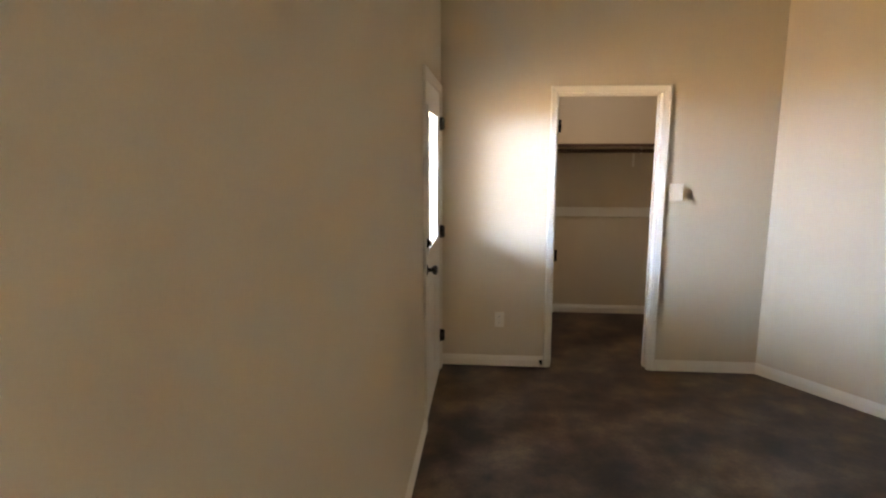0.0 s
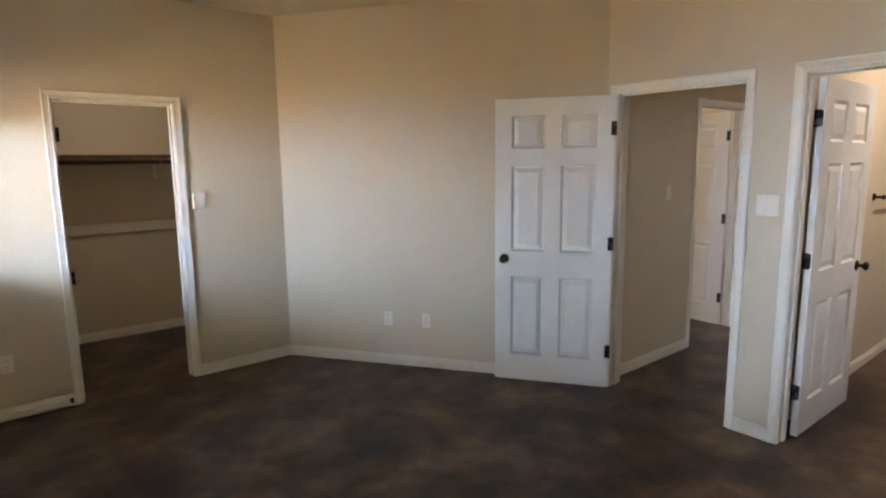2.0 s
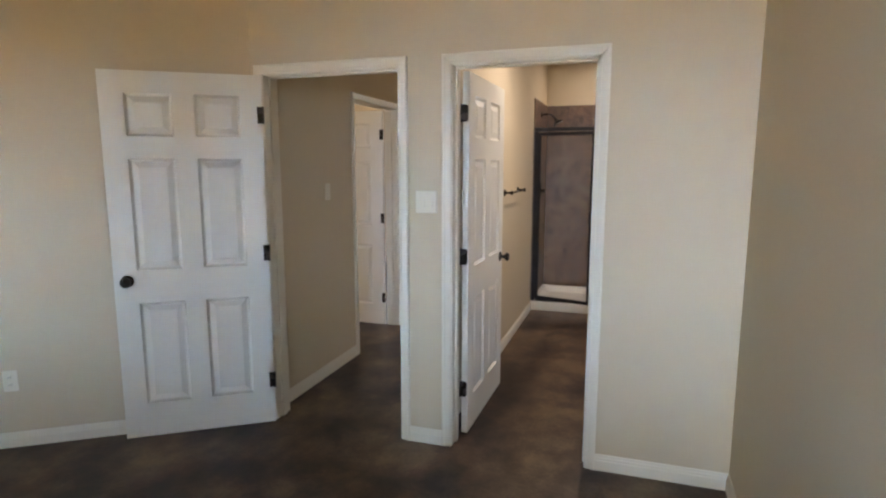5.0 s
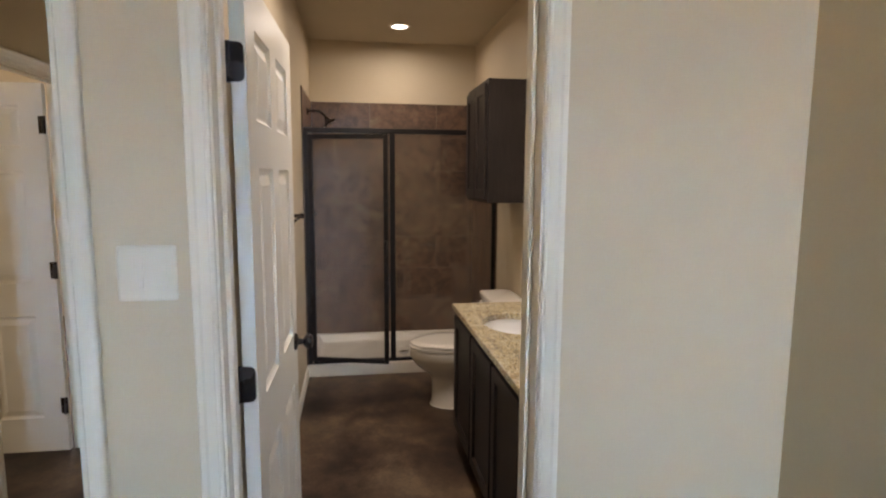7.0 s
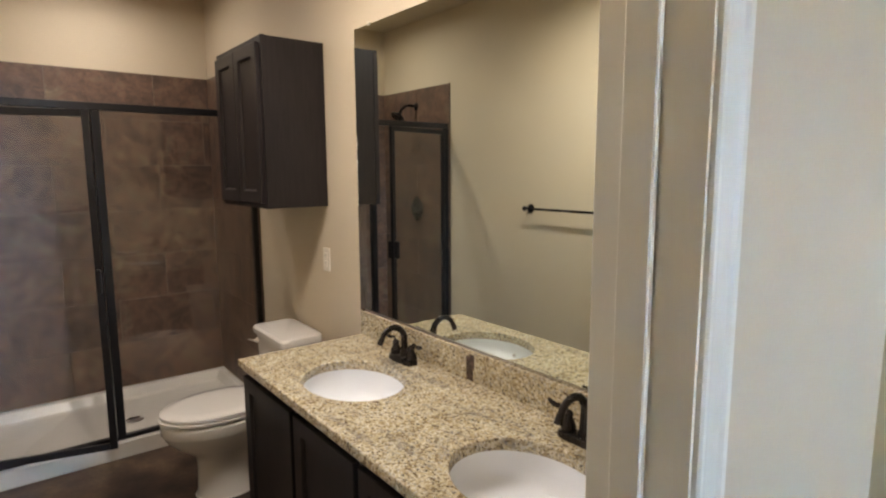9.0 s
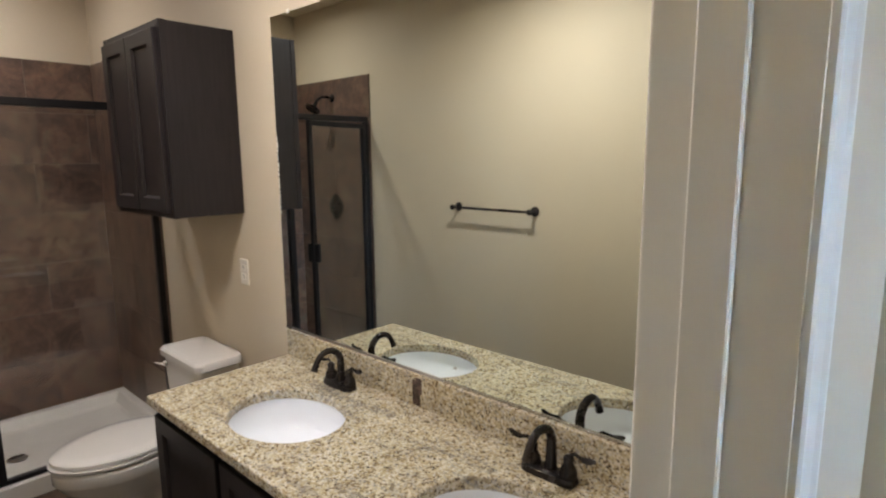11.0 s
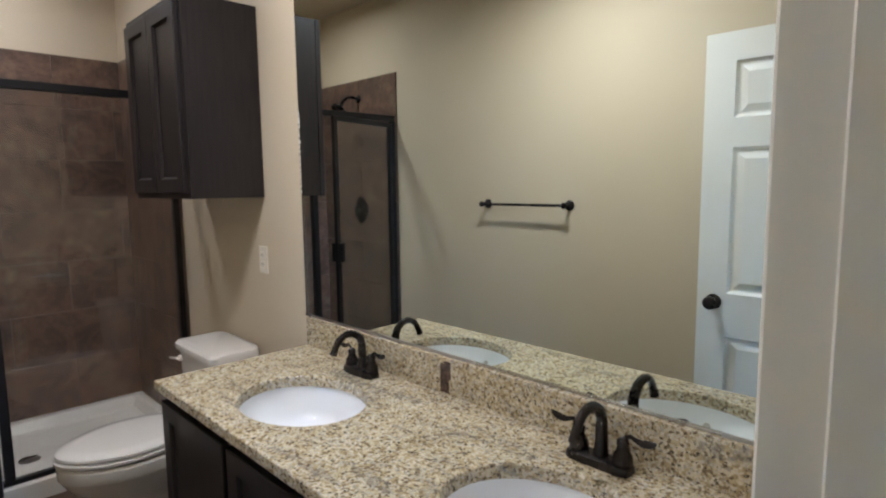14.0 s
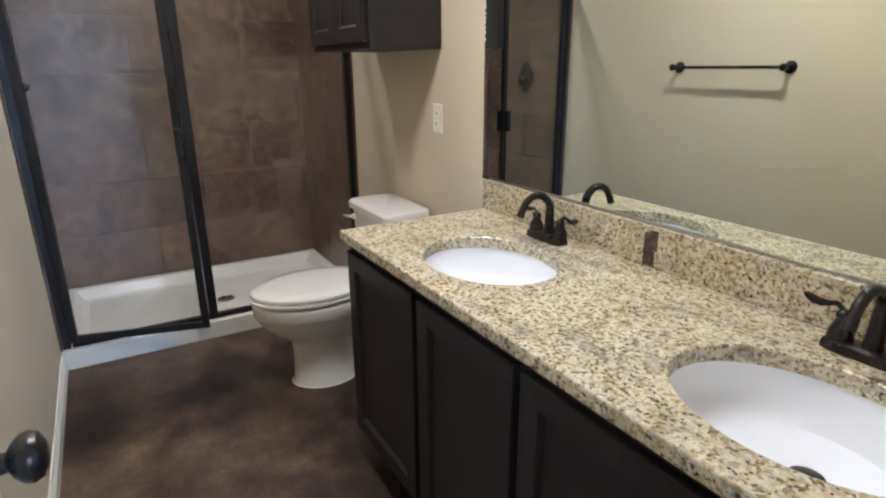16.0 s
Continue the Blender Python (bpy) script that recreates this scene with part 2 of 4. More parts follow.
def boxes(*rows, bevel=0.0):
    bm = bmesh.new()
    for r in rows:
        box(bm, *r, bevel=bevel)
    return bm


def loft(bm, rings, closed=True, cap=True):
    """Skin between rings of points (lists of Vectors of equal length)."""
    vr = [[bm.verts.new(p) for p in r] for r in rings]
    n = len(rings[0])
    for a, b in zip(vr, vr[1:]):
        for k in range(n if closed else n - 1):
            bm.faces.new((a[k], a[(k + 1) % n], b[(k + 1) % n], b[k]))
    if cap:
        bm.faces.new(list(reversed(vr[0])))
        bm.faces.new(vr[-1])
    return bm


def oval(cx, cy, z, rx, ry, n=32, front=0.0):
    """A ring; front > 0 draws the +y end out to a blunter egg."""
    out = []
    for k in range(n):
        a = 2 * math.pi * k / n
        x, y = math.cos(a), math.sin(a)
        out.append(Vector((cx + rx * x * (1 - front * max(0, y) ** 2), cy + ry * y, z)))
    return out


def lathe(bm, profile, n=20, m=None):
    """Turn (radius, height) pairs round z."""
    rings = [[Vector((r * math.cos(2 * math.pi * k / n), r * math.sin(2 * math.pi * k / n), h)) for k in range(n)] for r, h in profile]
    if m is not None:
        rings = [[m @ p for p in r] for r in rings]
    return loft(bm, rings)


def tube(bm, points, radii, n=12, flat=1.0):
    """A tube along points; flat squeezes it across one axis."""
    pts = [Vector(p) for p in points]
    rings = []
    side = None
    for k, p in enumerate(pts):
        d = (pts[min(k + 1, len(pts) - 1)] - pts[max(k - 1, 0)]).normalized()
        if side is None:
            side = d.orthogonal().normalized()
            if abs(d.x) < 0.9:
                side = (Vector((1, 0, 0)) - d * d.x).normalized()
        side = (side - d * side.dot(d)).normalized()
        up = d.cross(side)
        r = radii[k] if isinstance(radii, (list, tuple)) else radii
        rings.append([p + side * (r * math.cos(2 * math.pi * j / n)) + up * (r * flat * math.sin(2 * math.pi * j / n)) for j in range(n)])
    return loft(bm, rings)


def arc(center, radius, a0, a1, n, plane="yz"):
    out = []
    for k in range(n + 1):
        a = radians(a0 + (a1 - a0) * k / n)
        u, v = radius * math.cos(a), radius * math.sin(a)
        out.append((center[0], center[1] + u, center[2] + v) if plane == "yz" else (center[0] + u, center[1], center[2] + v))
    return out


def facing(x, y, turn):
    """The pose of something on a wall: x to the right, y into the wall, z up."""
    return pose(x, y, 0, 0, 0, turn)


# ---- structure ----
def wall(name, m, length, height, openings=(), label="beige painted drywall wall", thick=THICK, base=0.0, material=None):
    """A wall from x = 0 to length; openings are (x0, x1, z0, z1)."""
    bm = bmesh.new()
    x = 0.0
    for x0, x1, z0, z1 in sorted(openings):
        if x0 > x:
            box(bm, x, x0, 0, thick, base, height)
        if z1 < height:
            box(bm, x0, x1, 0, thick, z1, height)
        if z0 > base:
            box(bm, x0, x1, 0, thick, base, z0)
        x = x1
    if x < length:
        box(bm, x, length, 0, thick, base, height)
    return solid(name, bm, material or M_WALL, label, "wall", m, kind="structure")


CAS = [(0.0, 0.0), (0.0, 0.007), (0.004, 0.010), (0.010, 0.0105), (0.013, 0.0075), (0.018, 0.009), (0.038, 0.013), (0.045, 0.0165), (0.056, 0.0165), (0.060, 0.013), (0.060, 0.0)]


def casing(name, m, x0, x1, top):
    """Moulded trim round three sides of an opening, on the wall's face."""
    bm = bmesh.new()
    rings = []
    for u, d in CAS:
        u = 0.005 + u * 0.82
        rings.append([Vector((x0 - u, -d, 0)), Vector((x0 - u, -d, top + u)), Vector((x1 + u, -d, top + u)), Vector((x1 + u, -d, 0))])
    vr = [[bm.verts.new(p) for p in r] for r in rings]
    for a, b in zip(vr, vr[1:]):
        for k in range(3):
            bm.faces.new((a[k], a[k + 1], b[k + 1], b[k]))
    for k in (0, 3):
        bm.faces.new([r[k] for r in vr])
    return solid(name, bm, M_TRIM, "white painted moulded door casing", "door casing", m, kind="structure")


def jamb(name, m, x0, x1, top, depth=THICK, stop_at=0.055, stop_width=0.036):
    """Jamb boards lining an opening, with door stops."""
    t = 0.018
    bm = boxes((x0 - t, x0, -0.001, depth + 0.001, 0, top + t), (x1, x1 + t, -0.001, depth + 0.001, 0, top + t), (x0, x1, -0.001, depth + 0.001, top, top + t))
    s0, s1 = stop_at, stop_at + stop_width
    for r in ((x0, x0 + 0.011, s0, s1, 0, top), (x1 - 0.011, x1, s0, s1, 0, top), (x0 + 0.011, x1 - 0.011, s0, s1, top - 0.011, top)):
        box(bm, *r, bevel=0.002, seg=1)
    return solid(name, bm, M_TRIM, "white painted door jamb with stop", "door jamb", m, kind="structure")


BASE = [(0.0, 0.0), (0.0, 0.0), (0.013, 0.0), (0.013, 0.052), (0.010, 0.057), (0.010, 0.066), (0.007, 0.071), (0.005, 0.083), (0.0, 0.083)]


def baseboard(m, x0, x1):
    bm = bmesh.new()
    loft(bm, [[Vector((x, -d, z)) for d, z in BASE[1:]] for x in (x0, x1)])
    return solid("baseboard", bm, M_TRIM, "white painted stepped baseboard", "baseboard", m, group="baseboards", kind="structure")


X_W, X_E = WEST - 0.16, 9.0
floor = solid("floor", boxes((X_W, X_E, SOUTH - THICK, 6.02, -0.12, 0)), M_FLOOR, "dark brown mottled stained concrete floor", "floor", kind="structure")
ceiling = solid("ceiling", boxes((X_W, X_E, SOUTH - THICK, 6.02, CEIL, CEIL + 0.12)), M_CEIL, "beige painted textured ceiling", "ceiling", kind="structure")

# bedroom
F_N = facing(WEST, NORTH, 0)
CL0, CL1, CLH = 0.478 - WEST, 1.192 - WEST, 2.020
wall("wall_north", F_N, CORNER_A[0] - WEST + 0.05, CEIL, [(CL0 - 0.018, CL1 + 0.018, 0, CLH + 0.018)])
F_W = facing(WEST, SOUTH, 90)
BW0, BW1, BWZ0, BWZ1 = 0.09, 0.70, 1.15, 2.08
XD0, XD1, XDH = 3.29 - SOUTH, 4.205 - SOUTH, 2.020
wall("wall_west", F_W, NORTH - SOUTH + THICK, CEIL, [(BW0, BW1, BWZ0, BWZ1), (XD0 - 0.018, XD1 + 0.018, 0, XDH + 0.018)], thick=0.16)
F_E = facing(EAST, CORNER_B[1], -90)
H0, H1, DH = CORNER_B[1] - 2.167, CORNER_B[1] - 1.359, 2.022
B0, B1 = CORNER_B[1] - 1.062, CORNER_B[1] - 0.358
wall("wall_east", F_E, CORNER_B[1] - SOUTH + THICK, CEIL, [(H0 - 0.018, H1 + 0.018, 0, DH + 0.018), (B0 - 0.018, B1 + 0.018, 0, DH + 0.018)])
F_S = facing(EAST + 0.06, BED_SOUTH, 180)
wall("wall_south", F_S, EAST + 0.06 - X_W, CEIL)
wall("wall_bath_south", facing(X_E, SOUTH, 180), X_E - EAST - THICK, CEIL)
SLANT = math.degrees(math.atan2(CORNER_B[1] - CORNER_A[1], CORNER_B[0] - CORNER_A[0]))
SLANT_LEN = math.dist(CORNER_A, CORNER_B)
F_A = facing(*CORNER_A, SLANT)
wall("wall_slanted", F_A, SLANT_LEN, CEIL)

# closet
wall("wall_closet_back", facing(-0.2, CLOSET_BACK, 0), 2.4, CEIL)
wall("wall_closet_west", facing(-0.1, NORTH + THICK, 90), CLOSET_BACK - NORTH - THICK, CEIL, thick=0.1)
wall("wall_closet_east", facing(2.05, CLOSET_BACK, -90), CLOSET_BACK - NORTH - THICK, CEIL, thick=0.1)

# hall and the rooms beyond it
F_H = facing(EAST + THICK, HALL_N, 0)
HD0, HD1 = 4.66 - EAST - THICK, 5.51 - EAST - THICK
wall("wall_hall_north", F_H, X_E - EAST - THICK, CEIL, [(HD0 - 0.018, HD1 + 0.018, 0, DH + 0.018)], thick=0.12)
wall("wall_hall_south", facing(X_E, BATH_N + 0.12, 180), X_E - EAST - THICK, CEIL, thick=0.05)
wall("wall_far_east", facing(X_E - 0.14, 6.0, -90), 6.3, CEIL, [(2.2, 4.45, 0.9, 2.1)])
wall("wall_far_north", facing(2.3, 5.88, 0), X_E - 2.3, CEIL, [(2.2, 4.2, 0.9, 2.1)])
wall("wall_far_west", facing(3.56, 2.365, 90), 3.5, CEIL, thick=0.12)

# bathroom back wall
wall("wall_bath_back", facing(BATH_BACK + 0.012, BATH_N + 0.1, -90), BATH_N - SOUTH + 0.2, CEIL, thick=0.12)

JAMBS = {}
for nm, m, a, b, h in (("closet", F_N, CL0, CL1, CLH), ("hall", F_E, H0, H1, DH), ("bath", F_E, B0, B1, DH), ("entry", F_W, XD0, XD1, XDH), ("far", F_H, HD0, HD1, DH)):
    casing(f"door_trim_{nm}", m, a, b, h)
    dep = {"entry": 0.16, "far": 0.12}.get(nm, THICK)
    JAMBS[nm] = jamb(f"door_jamb_{nm}", m, a, b, h, dep, {"bath": 0.051, "closet": 0.06, "far": 0.05}.get(nm, 0.045), 0.042)
casing("door_trim_bath_inside", facing(EAST + THICK, 0, 90), 0.358, 1.062, DH)

C = 0.054
for m, a, b in ((F_N, 0, CL0 - C), (F_N, CL1 + C, CORNER_A[0] - WEST), (F_W, 0, XD0 - C), (F_W, XD1 + C, NORTH - SOUTH), (F_A, 0.0, SLANT_LEN),
                (F_E, H1 + C, B0 - C), (F_E, B1 + C, CORNER_B[1] - BED_SOUTH), (F_S, 0.06, EAST + 0.06 - WEST),
                (facing(-0.2, CLOSET_BACK, 0), 0.1, 2.25), (F_H, 0.016, HD0 - C), (F_H, HD1 + C, X_E - EAST - THICK - 0.14),
                (facing(X_E, BATH_N + 0.12, 180), 0.2, X_E - EAST - THICK),
                (facing(EAST + THICK, BATH_N, 0), 0.0, SHOWER_X - 0.002 - EAST - THICK)):
    baseboard(m, a, b)
wall("wall_bath_north", facing(EAST + THICK, BATH_N, 0), BATH_BACK - EAST - THICK + 0.1, CEIL, thick=0.06)


# ---- doors ----
def panel_leaf(w, h, t, cols, rows, holes=()):
    """A moulded door leaf, x 0..w, y 0..t, z 0..h, with sunk and raised panels on both faces."""
    bm = bmesh.new()
    xs = sorted({0, w, *[v for c in cols for v in c]})
    zs = sorted({0, h, *[v for r in rows for v in r]})
    for y, s in ((0.0, 1), (t, -1)):
        for a, b in zip(xs, xs[1:]):
            for c, d in zip(zs, zs[1:]):
                pan = any(abs(a - p) < 1e-6 and abs(b - q) < 1e-6 for p, q in cols) and any(abs(c - p) < 1e-6 and abs(d - q) < 1e-6 for p, q in rows)
                def ring(i, dep):
                    return [bm.verts.new((p, y + s * dep, q)) for p, q in ((a + i, c + i), (b - i, c + i), (b - i, d - i), (a + i, d - i))]
                r0 = ring(0, 0)
                if not pan:
                    bm.faces.new(r0)
                    continue
                prev = r0
                for i, dep in ((0.003, 0.005), (0.011, 0.012), (0.019, 0.012), (0.044, 0.003), (0.048, 0.002)):
                    cur = ring(i, dep)
                    for k in range(4):
                        bm.faces.new((prev[k], prev[(k + 1) % 4], cur[(k + 1) % 4], cur[k]))
                    prev = cur
                bm.faces.new(prev)
    bmesh.ops.remove_doubles(bm, verts=bm.verts, dist=1e-5)
    for q in ([(0, 0, 0), (0, t, 0), (0, t, h), (0, 0, h)], [(w, 0, 0), (w, t, 0), (w, t, h), (w, 0, h)], [(0, 0, 0), (w, 0, 0), (w, t, 0), (0, t, 0)], [(0, 0, h), (w, 0, h), (w, t, h), (0, t, h)]):
        bm.faces.new([bm.verts.new(p) for p in q])
    return bm


def knob_mesh(reach=0.055):
    bm = bmesh.new()
    turn = Matrix.Rotation(radians(90), 4, "X")
    lathe(bm, [(0.0, 0), (0.032, 0), (0.033, 0.004), (0.026, 0.009), (0.013, 0.012), (0.011, 0.030), (0.020, 0.036), (0.027, 0.044), (0.0285, 0.052), (0.025, 0.060), (0.014, 0.066), (0.0, 0.067)], 20, turn)
    return bm


def hinge_mesh():
    """Knuckle barrel with one round-cornered plate on the leaf's edge and one on the frame."""
    bm = bmesh.new()
    lathe(bm, [(0.0, -0.048), (0.0065, -0.046), (0.0065, 0.046), (0.0, 0.048)], 10)
    box(bm, 0.0, 0.030, -0.001, 0.002, -0.045, 0.045, 0.0008, 1)
    out = [(0.0, -0.045), *[(0.020 + 0.014 * math.sin(radians(a)), -0.031 - 0.014 * math.cos(radians(a))) for a in range(0, 91, 18)], *[(0.020 + 0.014 * math.cos(radians(a)), 0.031 + 0.014 * math.sin(radians(a))) for a in range(0, 91, 18)], (0.0, 0.045)]
    loft(bm, [[Vector((x, y, z)) for y, z in out] for x in (-0.002, 0.001)])
    return bm


ROWS_Z = [(0.193, 0.770), (0.953, 1.552), (1.670, 1.892)]


def six_panel_door(name, w, label, m, knobs="ab", knob_z=0.905):
    """Hinge edge at x = 0, face y = 0; m places the hinge corner."""
    root = thing(name, label, "door", m)
    s, p = 0.118 * w / 0.81, 0.232 * w / 0.81
    leaf = part("leaf", panel_leaf(w, 2.006, 0.035, [(s, s + p), (w - s - p, w - s)], ROWS_Z), M_DOOR, root, m=pose(0, 0, 0.008))
    for side in knobs:
        mm = pose(w - 0.068, 0, knob_z) if side == "a" else pose(w - 0.068, 0.035, knob_z, 0, 0, 180)
        part("door_knob", knob_mesh(), M_BRONZE, root, "dark bronze round knob", True, mm)
    part("latch_plate", boxes((w - 0.0005, w + 0.0012, 0.006, 0.029, knob_z - 0.029, knob_z + 0.029)), M_BRONZE, root)
    return root


def hinges(root, side_y, zs=(0.27, 1.03, 1.80), flip=False):
    """Three hinges on the leaf's edge; flip turns the edge plates towards y = 0."""
    for z in zs:
        bm = hinge_mesh()
        if flip:
            bmesh.ops.scale(bm, vec=(1, -1.08, 1), verts=bm.verts)
        part("hinge", bm, M_BRONZE, root, "dark bronze butt hinge", True, pose(-0.003, side_y, z))


# bedroom door, folded back along the slanted wall
BED_DOOR = 145.5
bed_door = six_panel_door("bedroom_door", 0.803, "white six panel door open against the slanted wall", pose(EAST - 0.016, 2.172, 0, 0, 0, -90 - BED_DOOR))
hinges(bed_door, 0.036)
# bathroom door, open a quarter turn into the bathroom
bath_door = six_panel_door("bathroom_door", 0.803, "white six panel door standing open into the bathroom", pose(EAST + THICK + 0.030, 1.020, 0, 0, 0, -1.2), knob_z=0.922)
hinges(bath_door, 0.040, flip=True)
# door of the room off the hall
far_door = six_panel_door("hall_room_door", 0.80, "white six panel door standing open into a side room", pose(5.506, HALL_N + 0.128, 0, 0, 0, 89))
hinges(far_door, 0.036)

# entry door with a glazed upper half
entry = thing("entry_door", "white closed entry door with a bright glazed upper half", "door", facing(WEST, SOUTH, 90))
a, b = XD0 + 0.004, XD1 - 0.004
w = b - a
gx0, gx1, gz0, gz1 = 3.425 - SOUTH, 3.945 - SOUTH, 1.05, 1.85
bm = bmesh.new()
for r in ((a, gx0, -0.002, 0.043, 0.01, 2.012), (gx1, b, -0.002, 0.043, 0.01, 2.012), (gx0, gx1, -0.002, 0.043, gz1, 2.012), (gx0, gx1, -0.002, 0.043, 0.01, gz0)):
    box(bm, *r)
part("leaf", bm, M_DOOR, entry)
bm = boxes((gx0 - 0.03, gx0 + 0.006, -0.013, 0.05, gz0 - 0.03, gz1 + 0.03), (gx1 - 0.006, gx1 + 0.03, -0.013, 0.05, gz0 - 0.03, gz1 + 0.03),
           (gx0 + 0.006, gx1 - 0.006, -0.013, 0.05, gz1 - 0.006, gz1 + 0.03), (gx0 + 0.006, gx1 - 0.006, -0.013, 0.05, gz0 - 0.03, gz0 + 0.006), bevel=0.004)
part("glazing_bead", bm, M_DOOR, entry)
pane = part("pane", boxes((gx0, gx1, 0.018, 0.022, gz0, gz1)), M_GLASS, entry, "clear glass pane")
pane.visible_shadow = False
for q in ((a + 0.11, a + 0.40), (b - 0.40, b - 0.11)):
    bm = boxes((q[0], q[1], -0.008, -0.001, 0.22, 0.82), bevel=0.003)
    part("panel", bm, M_DOOR, entry)
part("door_knob", knob_mesh(), M_BRONZE, entry, "dark bronze round knob", True, pose(a + 0.055, -0.002, 0.945))
bm = bmesh.new()
lathe(bm, [(0, 0), (0.030, 0), (0.030, 0.008), (0.022, 0.014), (0, 0.014)], 18, Matrix.Rotation(radians(90), 4, "X"))
box(bm, -0.006, 0.006, -0.030, -0.012, -0.016, 0.016, 0.003)
part("deadbolt", bm, M_BRONZE, entry, "dark bronze deadbolt turn", True, pose(a + 0.07, -0.002, 1.10))
for z in (0.27, 1.05, 1.81):
    part("hinge", hinge_mesh(), M_BRONZE, entry, "dark bronze butt hinge", True, pose(b + 0.006, -0.004, z, 0, 0, 180))
part("threshold", boxes((XD0, XD1, 0.0, 0.16, 0.0, 0.012), bevel=0.004), M_BRONZE, entry)

# bedroom window in the west wall
window = thing("window_1", "white framed window with a plain sill", "window", F_W, kind="structure")
for q in ((BW0, BW0 + 0.04, BWZ0, BWZ1), (BW1 - 0.04, BW1, BWZ0, BWZ1), (BW0 + 0.04, BW1 - 0.04, BWZ0, BWZ0 + 0.04), (BW0 + 0.04, BW1 - 0.04, BWZ1 - 0.04, BWZ1), (BW0 + 0.04, BW1 - 0.04, 1.595, 1.635)):
    part("window_frame", boxes((q[0], q[1], 0.09, 0.13, q[2], q[3]), bevel=0.003), M_TRIM, window)
part("window_sill", boxes((BW0 - 0.02, BW1 + 0.02, -0.015, 0.088, BWZ0 - 0.02, BWZ0 - 0.001), bevel=0.004), M_TRIM, window)
wp = part("pane", boxes((BW0 + 0.038, BW1 - 0.038, 0.108, 0.112, BWZ0 + 0.038, BWZ1 - 0.038)), M_GLASS, window, "clear glass pane")
wp.visible_shadow = False
for k in range(17):
    part("blind_slat", boxes((BW0 + 0.045, BW1 - 0.045, -0.016, 0.016, -0.0008, 0.0008)), M_TRIM, window, m=pose(0, 0.045, BWZ0 + 0.05 + k * 0.0515, 12, 0, 0))

# outside
solid("ground", boxes((-90, X_W - 0.001, -60, 120, -0.25, -0.13)), M_GROUND, "pale sunlit concrete yard", "ground", kind="structure")
# Glowing panel out of view; its extent shapes the daylight through the door glass.
solid("backdrop", boxes((-3.6, -3.56, -1.5, 5.9, 1.50, 2.45)), M_SKY_PANEL, "unseen blue glowing panel standing in for sky outside the glazed door", "backdrop", kind="structure")
# Unseen glowing panel, added to send warm fill light through the door glass.
solid("backdrop_warm_fill", boxes((-3.6, -3.56, -1.5, 9.5, 0.10, 1.495)), M_WARM_PANEL, "unseen warm glowing panel added outside the glazed door", "backdrop", kind="structure")

# ---- lamps ----
def can_light(x, y, share=1.0):
    root = thing("recessed_light", "round white recessed ceiling light, switched on", "ceiling light", pose(x, y, CEIL), group="bathroom ceiling lights")
    bm = bmesh.new()
    n = 32
    prof = [(0.062, -0.001), (0.064, -0.006), (0.080, -0.007), (0.088, -0.004), (0.090, 0.0)]
    loft(bm, [[Vector((r * math.cos(2 * math.pi * k / n), r * math.sin(2 * math.pi * k / n), z)) for k in range(n)] for r, z in prof], cap=False)
    part("trim_ring", bm, M_TRIM, root, "white trim ring", True)
    bm = bmesh.new()
    lathe(bm, [(0, -0.0005), (0.062, -0.0005), (0.062, -0.003), (0.045, -0.005), (0, -0.006)], 32)
    part("lens", bm, M_LENS, root, "glowing warm white lens", True)
    lamp = area_light("recessed_lamp", pose(x, y, CEIL - 0.012), 0.12, 0.12, CAN_WATTS * share, WARM, "DISK", 172)
    return root


can_light(6.84, 0.40, 0.50)
vlight = thing("vanity_ceiling_light", "small three bulb ceiling light above the vanity, switched on", "ceiling light", pose(4.85, 0.43, CEIL))
part("base", boxes((-0.20, 0.20, -0.045, 0.045, -0.022, 0), bevel=0.006), M_BRONZE, vlight)
for k in (-1, 0, 1):
    bm = bmesh.new()
    lathe(bm, [(0, -0.022), (0.030, -0.024), (0.052, -0.045), (0.056, -0.070), (0.040, -0.092), (0, -0.100)], 20)
    part("globe", bm, M_LENS, vlight, "glowing glass globe", True, pose(0.14 * k, 0, 0))
    area_light("vanity_lamp", pose(4.85 + 0.14 * k, 0.43, CEIL - 0.104), 0.075, 0.075, CAN_WATTS * 0.39, WARM, "DISK", 165)

closet_lamp = thing("closet_light", "small round ceiling light in the closet", "ceiling light", pose(0.95, 4.98, CEIL))
bm = bmesh.new()
lathe(bm, [(0, 0), (0.075, 0), (0.075, -0.014), (0.06, -0.02), (0, -0.02)], 24)
part("base", bm, M_TRIM, closet_lamp, smooth=True)
bm = bmesh.new()
lathe(bm, [(0, -0.02), (0.055, -0.02), (0.062, -0.05), (0.045, -0.085), (0, -0.095)], 24)
part("globe", bm, M_LENS, closet_lamp, "glowing glass globe", True)
area_light("closet_lamp", pose(0.95, 4.98, CEIL - 0.10), 0.10, 0.10, CLOSET_WATTS, (0.80, 0.90, 1.0), "DISK")

DAY = (0.74, 0.87, 1.0)
area_light("bedroom_window_light", facing(WEST, SOUTH, 90) @ pose((BW0 + BW1) / 2, 0.10, (BWZ0 + BWZ1) / 2, -72, 0, -6), BW1 - BW0 - 0.06, BWZ1 - BWZ0 - 0.06, BED_WINDOW_WATTS, (0.58, 0.79, 1.0), spread=58)
area_light("window_light_north", pose(5.5, 5.86, 1.5, -90, 0, 0), 2.0, 1.2, WINDOW_WATTS, DAY)
area_light("window_light_east", pose(X_E - 0.17, 2.7, 1.5, 0, 90, 0) @ pose(0, 0, 0, 0, 0, 90), 2.2, 1.2, WINDOW_WATTS, DAY)


